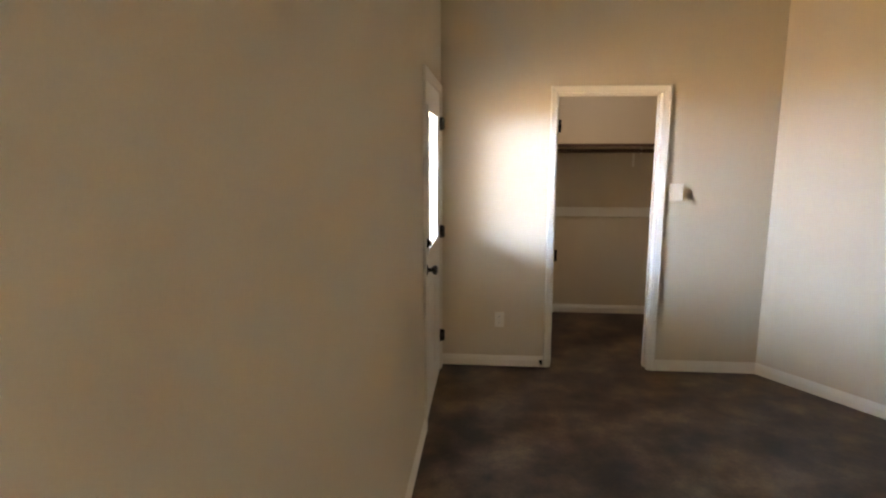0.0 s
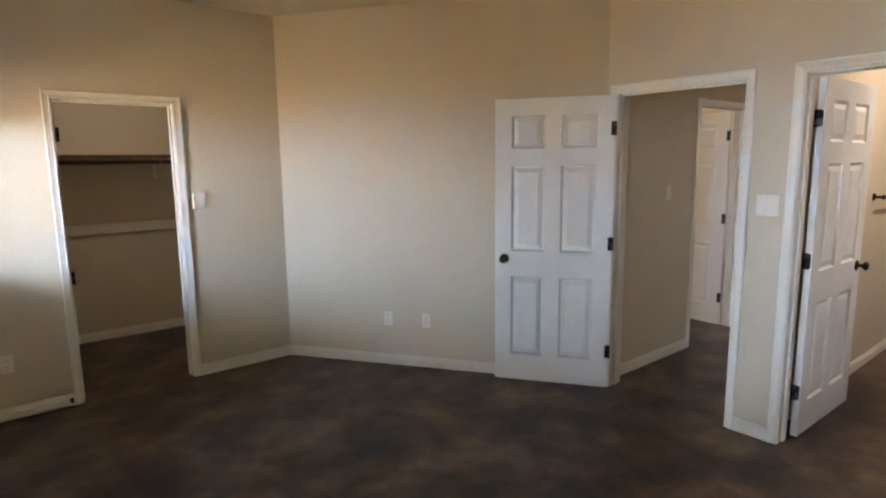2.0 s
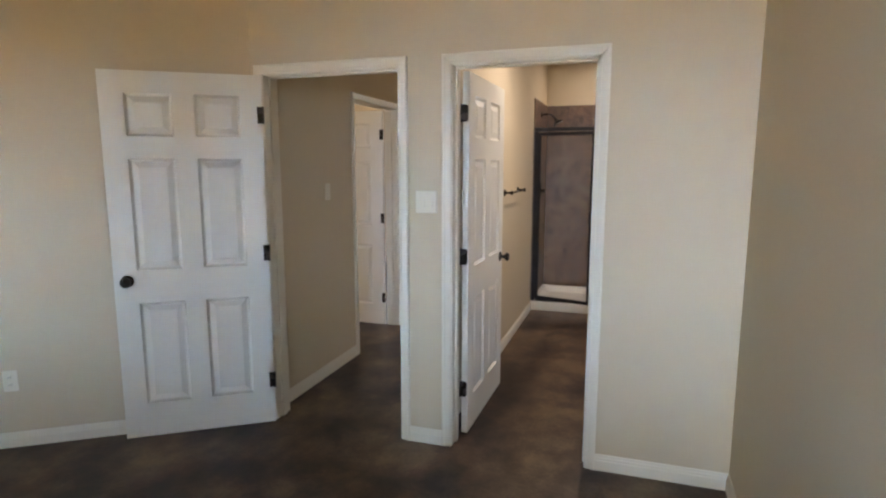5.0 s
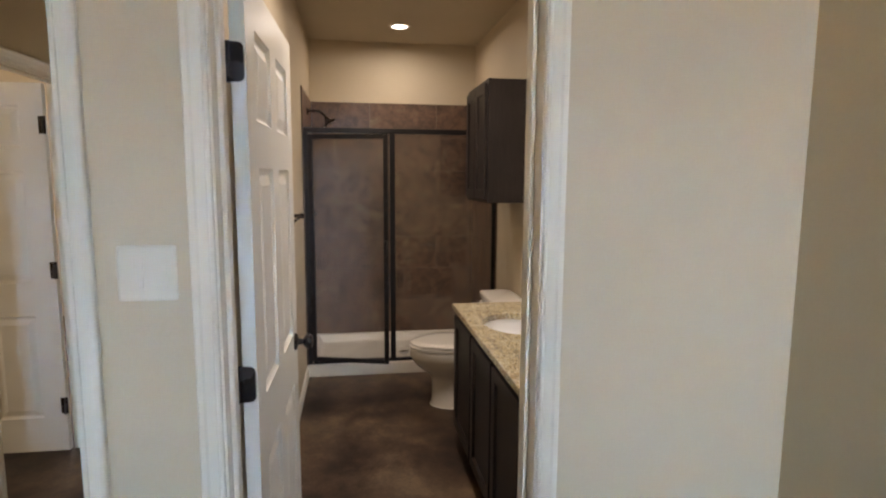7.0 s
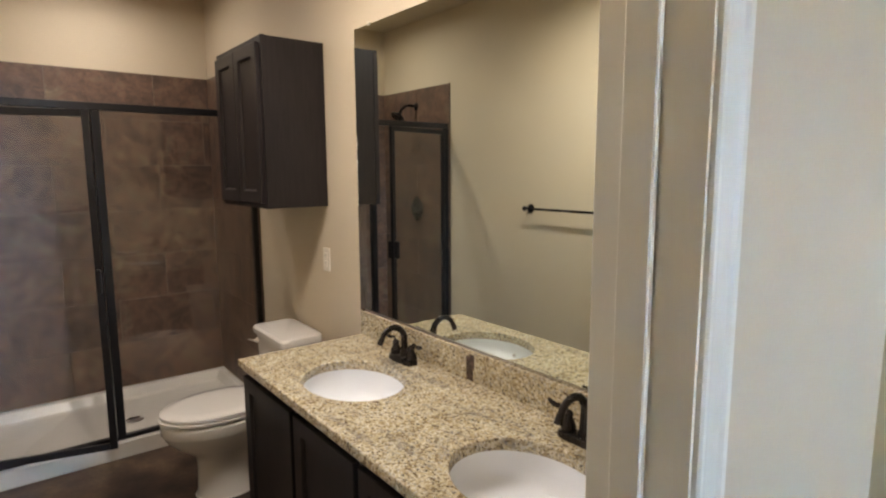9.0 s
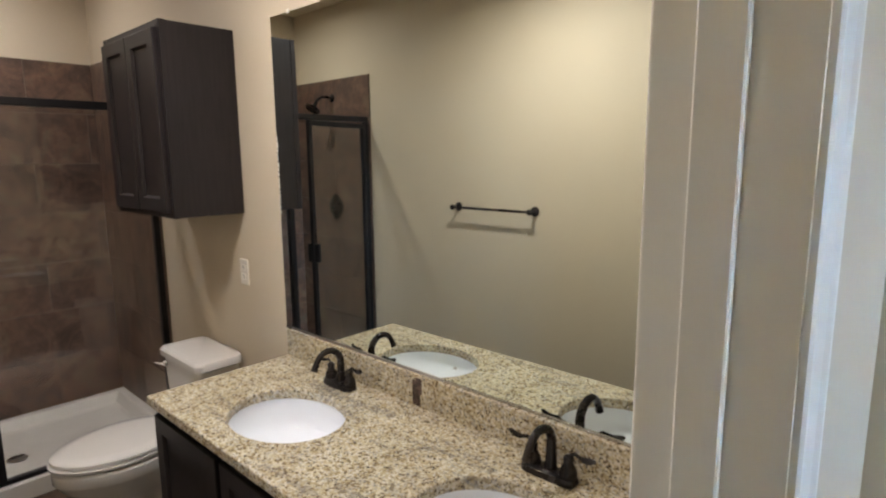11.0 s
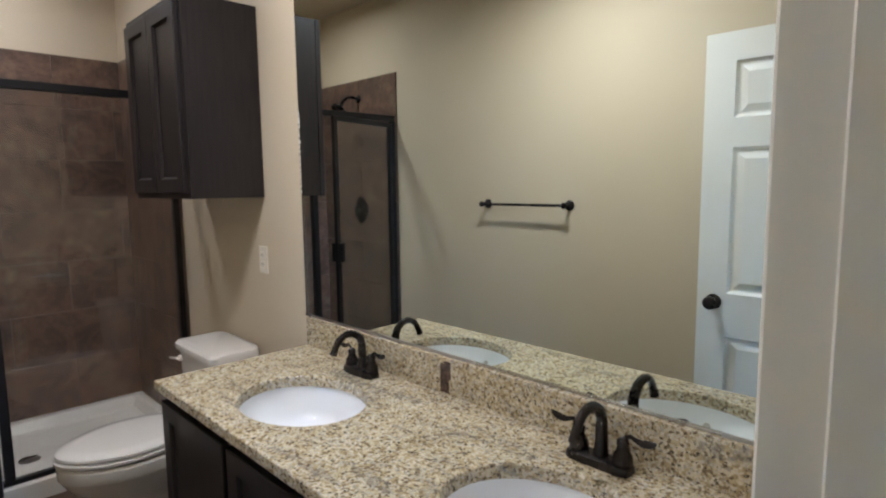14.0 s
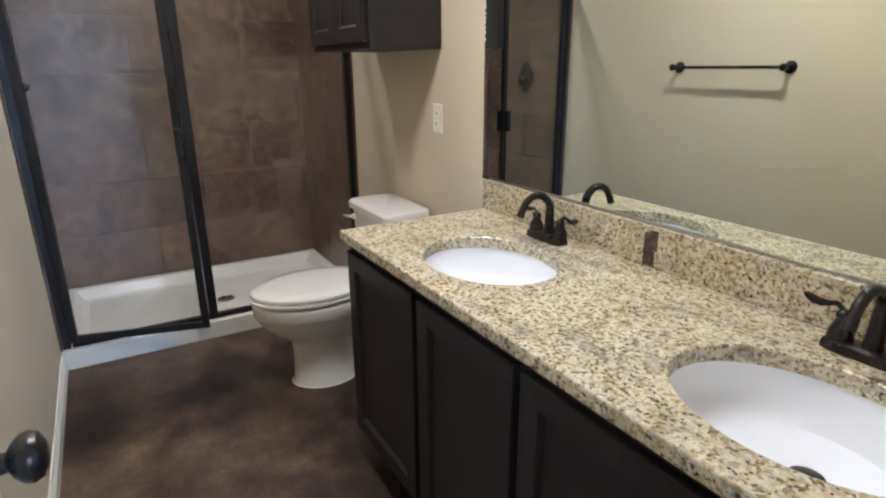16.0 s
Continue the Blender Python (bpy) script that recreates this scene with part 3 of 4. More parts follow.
# ---- bathroom: vanity ----
VX0, VX1, VFRONT, VBACK = EAST + THICK + 0.004, 5.270, 0.206, SOUTH + 0.003


def framed_door(parent, w, h, m, t=0.019):
    """A cabinet door: one mitred frame, x 0..w, front at y = -t, z 0..h, with a sunk panel."""
    s = 0.056
    rect = lambda i, y: [Vector((i, y, i)), Vector((w - i, y, i)), Vector((w - i, y, h - i)), Vector((i, y, h - i))]
    bm = bmesh.new()
    rows = [rect(0, 0), rect(0, -t + 0.003), rect(0.001, -t + 0.001), rect(0.003, -t), rect(s - 0.002, -t), rect(s, -t + 0.002), rect(s + 0.007, -t + 0.010), rect(s + 0.007, 0)]
    loft(bm, rows + [[v.copy() for v in rows[0]]], cap=False)
    bmesh.ops.remove_doubles(bm, verts=bm.verts, dist=1e-5)
    door = part("cabinet_door", bm, M_CABINET, parent, m=m)
    bm = boxes((s + 0.0072, w - s - 0.0072, -t + 0.0112, -0.002, s + 0.0072, h - s - 0.0072))
    part("panel", bm, M_CABINET, door)
    return door


vanity = thing("vanity_cabinet", "espresso stained wood vanity cabinet with framed doors", "cabinet")
TOPZ = COUNTER - 0.036
bm = boxes((VX0, VX0 + 0.018, VBACK, VFRONT - 0.02, 0.10, TOPZ), (VX1 - 0.018, VX1, VBACK, VFRONT - 0.02, 0.10, TOPZ), (VX0 + 0.018, VX1 - 0.018, VBACK, VBACK + 0.01, 0.10, TOPZ),
           (VX0 + 0.018, VX1 - 0.018, VBACK + 0.01, VFRONT - 0.02, 0.10, 0.118), (VX0, VX1 - 0.004, VBACK, VFRONT - 0.085, 0.0, 0.0995))
part("body", bm, M_CABINET, vanity)
bm = bmesh.new()
box(bm, VX0 + 0.001, VX1 - 0.001, VFRONT - 0.0193, VFRONT, COUNTER - 0.036 - 0.05, COUNTER - 0.0365)
box(bm, VX0 + 0.001, VX1 - 0.001, VFRONT - 0.0193, VFRONT, 0.101, 0.135)
for xx in (VX0 + 0.0, 3.945, 4.363, 4.785, VX1 - 0.035):
    box(bm, xx, xx + 0.035, VFRONT - 0.0195, VFRONT + 0.0005, 0.10, COUNTER - 0.036)
part("face_frame", bm, M_CABINET, vanity)
part("toe_board", boxes((VX0, VX1 - 0.003, VFRONT - 0.085, VFRONT - 0.078, 0.0, 0.0995)), M_CABINET, vanity)
for x0, x1 in ((4.814, 5.250), (4.392, 4.790), (3.973, 4.369), (3.565, 3.952)):
    framed_door(vanity, x1 - x0, COUNTER - 0.180, pose(x1, VFRONT + 0.0008, 0.122, 0, 0, 180))

SINKS = [(4.812, -0.012), (3.988, -0.016)]
SA, SB = 0.210, 0.166


def slab_cell(bm, x0, x1, y0, y1, z0, z1, cx, cy, a, b, n=48):
    """A slab with an oval hole; the outer sides are left to the caller."""
    angs = sorted({round(2 * math.pi * k / n, 6) for k in range(n)} | {round(math.atan2(y - cy, x - cx) % (2 * math.pi), 6) for x in (x0, x1) for y in (y0, y1)})
    inner, outer = [], []
    for t in angs:
        c, s = math.cos(t), math.sin(t)
        k = 1 / math.sqrt((c / a) ** 2 + (s / b) ** 2)
        inner.append((cx + k * c, cy + k * s))
        q = min([((x1 if c > 0 else x0) - cx) / c if abs(c) > 1e-6 else 1e9, ((y1 if s > 0 else y0) - cy) / s if abs(s) > 1e-6 else 1e9])
        outer.append((cx + q * c, cy + q * s))
    m = len(angs)
    grow = lambda p, e: (cx + (p[0] - cx) * (1 + e / a), cy + (p[1] - cy) * (1 + e / b))
    ring = [[bm.verts.new((*p, z)) for p in pts] for pts, z in ((outer, z0), (inner, z0), (inner, z1 - 0.003), ([grow(p, 0.003) for p in inner], z1), (outer, z1))]
    for r, q in zip(ring, ring[1:]):
        for k in range(m):
            bm.faces.new((r[k], r[(k + 1) % m], q[(k + 1) % m], q[k]))


bm = bmesh.new()
cx0, cxm, cx1, cy0, cy1 = VX0, 4.410, 5.291, SOUTH + 0.002, 0.2305
z0, z1 = COUNTER - 0.034, COUNTER
slab_cell(bm, cx0, cxm, cy0, cy1 - 0.006, z0, z1, *SINKS[1], SA, SB)
slab_cell(bm, cxm, cx1 - 0.006, cy0, cy1 - 0.006, z0, z1, *SINKS[0], SA, SB)
bmesh.ops.remove_doubles(bm, verts=bm.verts, dist=1e-5)
counter = thing("vanity_countertop", "speckled gold granite countertop with two sink cutouts", "countertop")
part("slab", bm, M_GRANITE, counter)
edge = [(0, 0), (0.0045, 0.0015), (0.006, 0.005), (0.006, 0.029), (0.0045, 0.0325), (0, 0.034)]
bm = bmesh.new()
loft(bm, [[Vector((cx0, cy1 - 0.006 + d, z1 - h)) for d, h in edge], [Vector((cx1 - 0.006 + d, cy1 - 0.006 + d, z1 - h)) for d, h in edge], [Vector((cx1 - 0.006 + d, cy0, z1 - h)) for d, h in edge]], closed=False, cap=False)
part("eased_edge", bm, M_GRANITE, counter, "rounded polished granite edge")
bm = boxes((VX0, 5.287, SOUTH + 0.001, SOUTH + 0.021, COUNTER + 0.0005, COUNTER + 0.106), bevel=0.002)
splash = solid("backsplash", bm, M_GRANITE, "speckled gold granite backsplash strip", "backsplash")
bm = bmesh.new()
box(bm, 4.525, 4.56, SOUTH + 0.0205, SOUTH + 0.0218, COUNTER + 0.004, COUNTER + 0.088, 0.0004, 1)
box(bm, 4.518, 4.545, SOUTH + 0.0203, SOUTH + 0.0216, COUNTER + 0.045, COUNTER + 0.097, 0.0004, 1)
part("dark_vein", bm, plain("dark_garnet_vein", (0.075, 0.045, 0.035), 0.2, vary=0.3, coarse=60, relief=0.0), splash, "dark brown mineral vein")


def sink(cx, cy):
    root = thing("sink", "white oval undermount porcelain sink", "sink", pose(cx, cy, COUNTER - 0.034), group="vanity sinks")
    bm = bmesh.new()
    prof = [(1.06, 0.0), (1.0, -0.002), (0.985, -0.02), (0.95, -0.052), (0.87, -0.080), (0.72, -0.101), (0.48, -0.114), (0.24, -0.120), (0.11, -0.122)]
    back = lambda z: -0.055 * (z / 0.122) ** 2
    loft(bm, [oval(0, back(z), z, SA * q + 0.004, SB * q + 0.004, 48) for q, z in prof], cap=False)
    loft(bm, [oval(0, back(z), z - 0.008, SA * q + 0.012, SB * q + 0.012, 48) for q, z in prof], cap=False)
    part("bowl", bm, M_SINK, root, smooth=True)
    bm = bmesh.new()
    lathe(bm, [(0, -0.123), (0.027, -0.123), (0.028, -0.119), (0.022, -0.118), (0.020, -0.114), (0.014, -0.111), (0, -0.110)], 24, pose(0, -0.055, 0))
    part("drain", bm, M_BRONZE, root, "dark bronze drain stopper", True)
    bm = bmesh.new()
    lathe(bm, [(0, 0), (0.011, 0), (0.011, 0.003), (0, 0.003)], 16)
    part("overflow", bm, M_CHROME, root, m=pose(0, SB * 0.93, -0.052, 70, 0, 0))
    return root


def faucet(x, y):
    root = thing("faucet", "oil rubbed bronze two handle centerset faucet", "faucet", pose(x, y, COUNTER) @ Matrix.Scale(0.93, 4), group="vanity faucets")
    bm = bmesh.new()
    loft(bm, [oval(0, 0, z, rx, ry, 36) for z, rx, ry in ((0.0, 0.083, 0.030), (0.012, 0.083, 0.030), (0.019, 0.079, 0.026), (0.022, 0.070, 0.019))])
    for v in bm.verts:
        v.co.x = max(-0.079, min(0.079, v.co.x * 1.12))
        v.co.y = max(-0.026, min(0.026, v.co.y * 1.15))
    part("base_plate", bm, M_BRONZE, root, smooth=True)
    bm = bmesh.new()
    pts = [(0, -0.006, 0.015), (0, -0.009, 0.05), (0, -0.008, 0.085)] + arc((0, 0.046, 0.094), 0.055, 172, 25, 10) + [(0, 0.104, 0.102), (0, 0.110, 0.088)]
    tube(bm, pts, [0.019, 0.0155, 0.0142] + [0.0136 - 0.0003 * k for k in range(11)] + [0.0115, 0.0125], 16)
    part("spout", bm, M_BRONZE, root, "arched bronze spout", True)
    for s in (-1, 1):
        bm = bmesh.new()
        lathe(bm, [(0.0, 0.018), (0.023, 0.018), (0.0235, 0.028), (0.021, 0.040), (0.0155, 0.050), (0.0125, 0.060), (0.0145, 0.066), (0.0135, 0.073), (0.008, 0.079), (0.0, 0.081)], 18)
        h = part("handle", bm, M_BRONZE, root, smooth=True, m=pose(0.0555 * s, -0.004, 0))
        bm = bmesh.new()
        tube(bm, [(0, 0, 0.068), (0.006 * s, -0.001, 0.080), (0.017 * s, -0.001, 0.087), (0.030 * s, 0.0, 0.083), (0.044 * s, 0.001, 0.080), (0.060 * s, 0.002, 0.083), (0.072 * s, 0.003, 0.088), (0.078 * s, 0.003, 0.091)], [0.006, 0.0055, 0.0055, 0.006, 0.0085, 0.0095, 0.007, 0.003], 12, 0.5)
        part("lever", bm, M_BRONZE, h, "leaf shaped bronze lever", True)
    return root


for (sx, sy), fx in zip(SINKS, (4.862, 4.010)):
    sink(sx, sy)
    faucet(fx, -0.255)

# mirror
mirror = thing("wall_mirror", "large frameless mirror above the granite backsplash", "mirror")
MX0, MX1, MZ0, MZ1 = VX0 + 0.006, 5.311, COUNTER + 0.110, 2.138
bm = boxes((MX0, MX1, SOUTH + 0.0006, SOUTH + 0.0055, MZ0, MZ1))
part("mirror_glass", bm, M_MIRROR, mirror)
for x, z in ((5.190, MZ1), (3.9, MZ1)):
    part("clip", boxes((x - 0.007, x + 0.007, SOUTH + 0.0006, SOUTH + 0.009, z - 0.006, z + 0.008), bevel=0.002), M_PLASTIC, mirror, "small clear plastic clip")
part("bottom_channel", boxes((MX0, MX1, SOUTH + 0.0006, SOUTH + 0.0085, MZ0 - 0.004, MZ0 + 0.005), bevel=0.001), M_CHROME, mirror)

rng = random.Random(11)
bm = bmesh.new()
z = 1.40
while z < 1.70:
    h, w = rng.uniform(0.004, 0.016), rng.uniform(0.002, 0.008)
    box(bm, MX1 - w, MX1 + 0.0004, SOUTH + 0.0007, SOUTH + 0.0059, z, z + h)
    z += h + rng.uniform(0.001, 0.012)
part("worn_edge", bm, M_CAULK, mirror, "flaked silvering along the mirror edge")

# wall cabinet over the toilet
WX0, WX1, WZ0, WZ1, WY = 5.606, 6.214, 1.382, 2.136, -0.040
cab = thing("wall_cabinet", "espresso stained two door wall cabinet above the toilet", "cabinet")
part("body", boxes((WX0, WX1, SOUTH + 0.001, WY - 0.02, WZ0, WZ1), bevel=0.002), M_CABINET, cab)
bm = boxes((WX0 + 0.04, WX1 - 0.04, WY - 0.0195, WY, WZ1 - 0.045, WZ1 + 0.0005), (WX0 + 0.04, WX1 - 0.04, WY - 0.0195, WY, WZ0 - 0.0005, WZ0 + 0.04),
           (WX0 - 0.003, WX0 + 0.04, WY - 0.02, WY + 0.0005, WZ0 - 0.001, WZ1 + 0.001), (WX1 - 0.04, WX1 + 0.003, WY - 0.02, WY + 0.0005, WZ0 - 0.001, WZ1 + 0.001))
part("face_frame", bm, M_CABINET, cab)
mid = (WX0 + WX1) / 2
for x0, x1 in ((WX0 + 0.022, mid - 0.002), (mid + 0.002, WX1 - 0.022)):
    framed_door(cab, x1 - x0, WZ1 - WZ0 - 0.05, pose(x1, WY + 0.0012, WZ0 + 0.022, 0, 0, 180))

# ---- toilet ----
toilet = thing("toilet", "white porcelain two piece toilet with closed lid", "toilet", pose(5.858, SOUTH + 0.022, 0))
bm = bmesh.new()
rings = [(0.0, 0.447, 0.115, 0.147), (0.012, 0.447, 0.116, 0.148), (0.03, 0.447, 0.109, 0.140), (0.12, 0.447, 0.105, 0.137), (0.185, 0.447, 0.106, 0.139), (0.212, 0.448, 0.115, 0.152), (0.240, 0.452, 0.136, 0.186), (0.272, 0.458, 0.158, 0.222), (0.31, 0.464, 0.174, 0.248), (0.335, 0.468, 0.181, 0.258), (0.345, 0.470, 0.186, 0.263), (0.388, 0.470, 0.187, 0.264), (0.398, 0.470, 0.180, 0.257)]
loft(bm, [oval(0, cy, z, rx, ry, 40, 0.10) for z, cy, rx, ry in rings])
box(bm, -0.11, 0.11, 0.03, 0.30, 0.23, 0.393, 0.03, 4)
box(bm, -0.088, 0.088, 0.10, 0.40, 0.0, 0.075, 0.028, 4)
tube(bm, [(0.0, 0.15, 0.03), (0.0, 0.17, 0.11), (0.0, 0.235, 0.19), (0.0, 0.32, 0.235), (0.0, 0.40, 0.25)], [0.075, 0.08, 0.088, 0.092, 0.09], 20)
part("bowl", bm, M_PORCELAIN, toilet, smooth=True)
bm = bmesh.new()
loft(bm, [oval(0, 0.478, z, rx, ry, 40, 0.08) for z, rx, ry in ((0.3985, 0.140, 0.214), (0.4055, 0.142, 0.216), (0.4075, 0.188, 0.262), (0.418, 0.190, 0.264), (0.4215, 0.184, 0.258))])
part("seat", bm, M_PORCELAIN, toilet, smooth=True)
bm = bmesh.new()
loft(bm, [oval(0, 0.474, z, rx, ry, 40, 0.08) for z, rx, ry in ((0.4217, 0.140, 0.212), (0.4285, 0.142, 0.214), (0.4305, 0.187, 0.260), (0.440, 0.186, 0.259), (0.449, 0.172, 0.244), (0.452, 0.130, 0.20), (0.453, 0.05, 0.1))])
part("lid", bm, M_PORCELAIN, toilet, smooth=True)
bm = bmesh.new()
corner = lambda x0, x1, y0, y1, z, r: [Vector((cx + r * math.cos(radians(a)), cy + r * math.sin(radians(a)), z)) for cx, cy, a0 in ((x1 - r, y1 - r, 0), (x0 + r, y1 - r, 90), (x0 + r, y0 + r, 180), (x1 - r, y0 + r, 270)) for a in range(a0, a0 + 91, 15)]
loft(bm, [corner(-x, x, 0.012, y, z, 0.035) for z, x, y in ((0.385, 0.165, 0.185), (0.40, 0.177, 0.195), (0.55, 0.190, 0.203), (0.704, 0.197, 0.208))])
part("tank", bm, M_PORCELAIN, toilet, smooth=True)
bm = bmesh.new()
loft(bm, [corner(-x, x, 0.004, y, z, 0.035) for z, x, y in ((0.702, 0.202, 0.214), (0.707, 0.210, 0.222), (0.732, 0.210, 0.222), (0.742, 0.203, 0.214), (0.746, 0.175, 0.19))])
part("tank_lid", bm, M_PORCELAIN, toilet, smooth=True)
bm = bmesh.new()
lathe(bm, [(0, 0), (0.014, 0), (0.014, 0.012), (0.009, 0.016), (0, 0.016)], 14, pose(0.160, 0.205, 0.665, -90, 0, 0))
tube(bm, [(0.160, 0.222, 0.665), (0.185, 0.228, 0.662), (0.232, 0.230, 0.655)], [0.008, 0.009, 0.007], 10, 0.6)
part("flush_lever", bm, M_PORCELAIN, toilet, "white flush lever", True)
bm = bmesh.new()
loft(bm, [oval(0, 0.447, z, rx, ry, 40, 0.10) for z, rx, ry in ((0.0, 0.121, 0.153), (0.005, 0.119, 0.151))])
part("caulk_line", bm, M_CAULK, toilet)
for s in (-1, 1):
    part("lid_hinge", box(bmesh.new(), 0.075 * s - 0.02, 0.075 * s + 0.02, 0.205, 0.24, 0.42, 0.445, 0.006, 2), M_PORCELAIN, toilet)

# ---- shower ----
pan = thing("shower_pan", "cream acrylic shower pan with a raised curb", "shower pan")
PY0, PY1 = SOUTH + 0.012, BATH_N - 0.003
bm = bmesh.new()
cx0, cx1 = SHOWER_X, BATH_BACK - 0.002
ins = lambda f, b, s, z: [Vector((cx0 + f, PY0 + s, z)), Vector((cx1 - b, PY0 + s, z)), Vector((cx1 - b, PY1 - s, z)), Vector((cx0 + f, PY1 - s, z))]
loft(bm, [ins(0, 0, 0, 0), ins(0, 0, 0, 0.086), ins(0.008, 0.0, 0.0, 0.094), ins(0.078, 0.035, 0.035, 0.094), ins(0.088, 0.045, 0.045, 0.088), ins(0.105, 0.075, 0.075, 0.040), ins(0.13, 0.10, 0.10, 0.032)])
part("tray", bm, M_PAN, pan)
bm = bmesh.new()
lathe(bm, [(0, 0), (0.048, 0), (0.046, 0.004), (0.03, 0.005), (0, 0.005)], 24)
part("drain", bm, M_CHROME, pan, "round steel drain grate", True, pose(6.93, 0.360, 0.032))

enclosure = thing("shower_enclosure", "dark bronze framed glass shower enclosure, door slightly ajar", "shower enclosure")
SX = SHOWER_X + 0.038
YJ, ZT, ZB = 0.505, 1.900, 0.095
part("sill", boxes((SX - 0.018, SX + 0.018, PY0, PY1 - 0.045, ZB, ZB + 0.022), bevel=0.003), M_FRAME, enclosure)
part("header", boxes((SX - 0.018, SX + 0.018, PY0, PY1, ZT - 0.038, ZT), bevel=0.003), M_FRAME, enclosure)
part("wall_jamb", boxes((SX - 0.022, SX + 0.018, PY1 - 0.038, PY1, ZB, ZT - 0.038), bevel=0.003), M_FRAME, enclosure)
part("wall_jamb", boxes((SX - 0.018, SX + 0.018, PY0, PY0 + 0.030, ZB + 0.022, ZT - 0.038), bevel=0.003), M_FRAME, enclosure)
part("centre_post", boxes((SX - 0.018, SX + 0.018, YJ - 0.040, YJ, ZB + 0.022, ZT - 0.038), bevel=0.003), M_FRAME, enclosure)
fixed = part("fixed_pane", boxes((SX - 0.003, SX + 0.003, PY0 + 0.026, YJ - 0.036, ZB + 0.018, ZT - 0.034)), M_GLASS, enclosure, "clear fixed glass pane")
fixed.visible_shadow = False
DW, DHT = PY1 - 0.038 - YJ - 0.004, 1.728
sdoor = new("shower_door")
sdoor.parent = enclosure
sdoor.matrix_basis = pose(SX - 0.012, PY1 - 0.040, ZB + 0.026, 0, 0, -90 - 15)
tagged(sdoor, "framed glass shower door standing slightly ajar")
for r in ((0, 0.034, -0.012, 0.012, 0, DHT), (DW - 0.034, DW, -0.012, 0.012, 0, DHT), (0.034, DW - 0.034, -0.012, 0.012, 0, 0.034), (0.034, DW - 0.034, -0.012, 0.012, DHT - 0.034, DHT)):
    part("door_rail", boxes(r, bevel=0.003), M_FRAME, sdoor)
g = part("door_pane", boxes((0.030, DW - 0.030, -0.003, 0.003, 0.030, DHT - 0.030)), M_GLASS, sdoor, "clear glass pane")
g.visible_shadow = False
part("door_handle", boxes((DW - 0.030, DW - 0.006, -0.045, 0.045, 0.83, 0.95), bevel=0.005), M_FRAME, sdoor, "dark bronze pull")

head = thing("shower_fixture", "oil rubbed bronze shower head on a curved wall arm", "shower fixture", pose(6.93, BATH_N - 0.010, 2.06))
bm = bmesh.new()
lathe(bm, [(0, 0), (0.030, 0), (0.030, 0.004), (0.014, 0.012), (0, 0.012)], 20, Matrix.Rotation(radians(90), 4, "X"))
part("escutcheon", bm, M_BRONZE, head, smooth=True)
bm = bmesh.new()
tube(bm, [(0, -0.005, 0), (0, -0.05, 0.006), (0, -0.10, 0.0), (0, -0.135, -0.025), (0, -0.15, -0.045)], 0.0105, 12)
part("arm", bm, M_BRONZE, head, smooth=True)
bm = bmesh.new()
lathe(bm, [(0, 0.03), (0.014, 0.028), (0.018, 0.012), (0.03, 0.0), (0.055, -0.016), (0.060, -0.026), (0.054, -0.032), (0, -0.030)], 24)
part("shower_head", bm, M_BRONZE, head, smooth=True, m=pose(0, -0.165, -0.07, -35, 0, 0))
valve = thing("shower_valve", "bronze shower valve with lever on a shaped plate", "shower valve", pose(6.93, BATH_N - 0.011, 1.24))
bm = bmesh.new()
loft(bm, [[Vector((rx * (1 + 0.08 * math.cos(4 * a)) * math.cos(a), y, rz * (1 + 0.08 * math.cos(4 * a)) * math.sin(a))) for a in [2 * math.pi * k / 40 for k in range(40)]] for y, rx, rz in ((0, 0.085, 0.095), (-0.006, 0.084, 0.094), (-0.012, 0.07, 0.08), (-0.014, 0.03, 0.03))])
part("plate", bm, M_BRONZE, valve, smooth=True)
bm = bmesh.new()
tube(bm, [(0, -0.01, 0), (0, -0.05, 0), (0, -0.06, 0)], [0.022, 0.018, 0.012], 14)
tube(bm, [(0, -0.05, 0), (-0.03, -0.058, -0.004), (-0.075, -0.062, -0.006)], [0.008, 0.008, 0.006], 10)
part("lever", bm, M_BRONZE, valve, smooth=True)

# ---- small wall things ----
bar = thing("towel_bar", "oil rubbed bronze towel bar on the beige wall", "towel bar", pose(5.383, BATH_N, 1.305))
bm = bmesh.new()
tube(bm, [(-0.30, -0.06, 0), (0.30, -0.06, 0)], 0.008, 12)
part("rod", bm, M_BRONZE, bar, smooth=True)
for s in (-1, 1):
    bm = bmesh.new()
    lathe(bm, [(0, 0), (0.028, 0), (0.028, 0.006), (0.020, 0.011), (0.011, 0.016), (0.010, 0.048), (0.016, 0.054), (0.017, 0.066), (0.012, 0.072), (0, 0.074)], 18, Matrix.Translation((0.285 * s, 0, 0)) @ Matrix.Rotation(radians(90), 4, "X"))
    part("post", bm, M_BRONZE, bar, smooth=True)


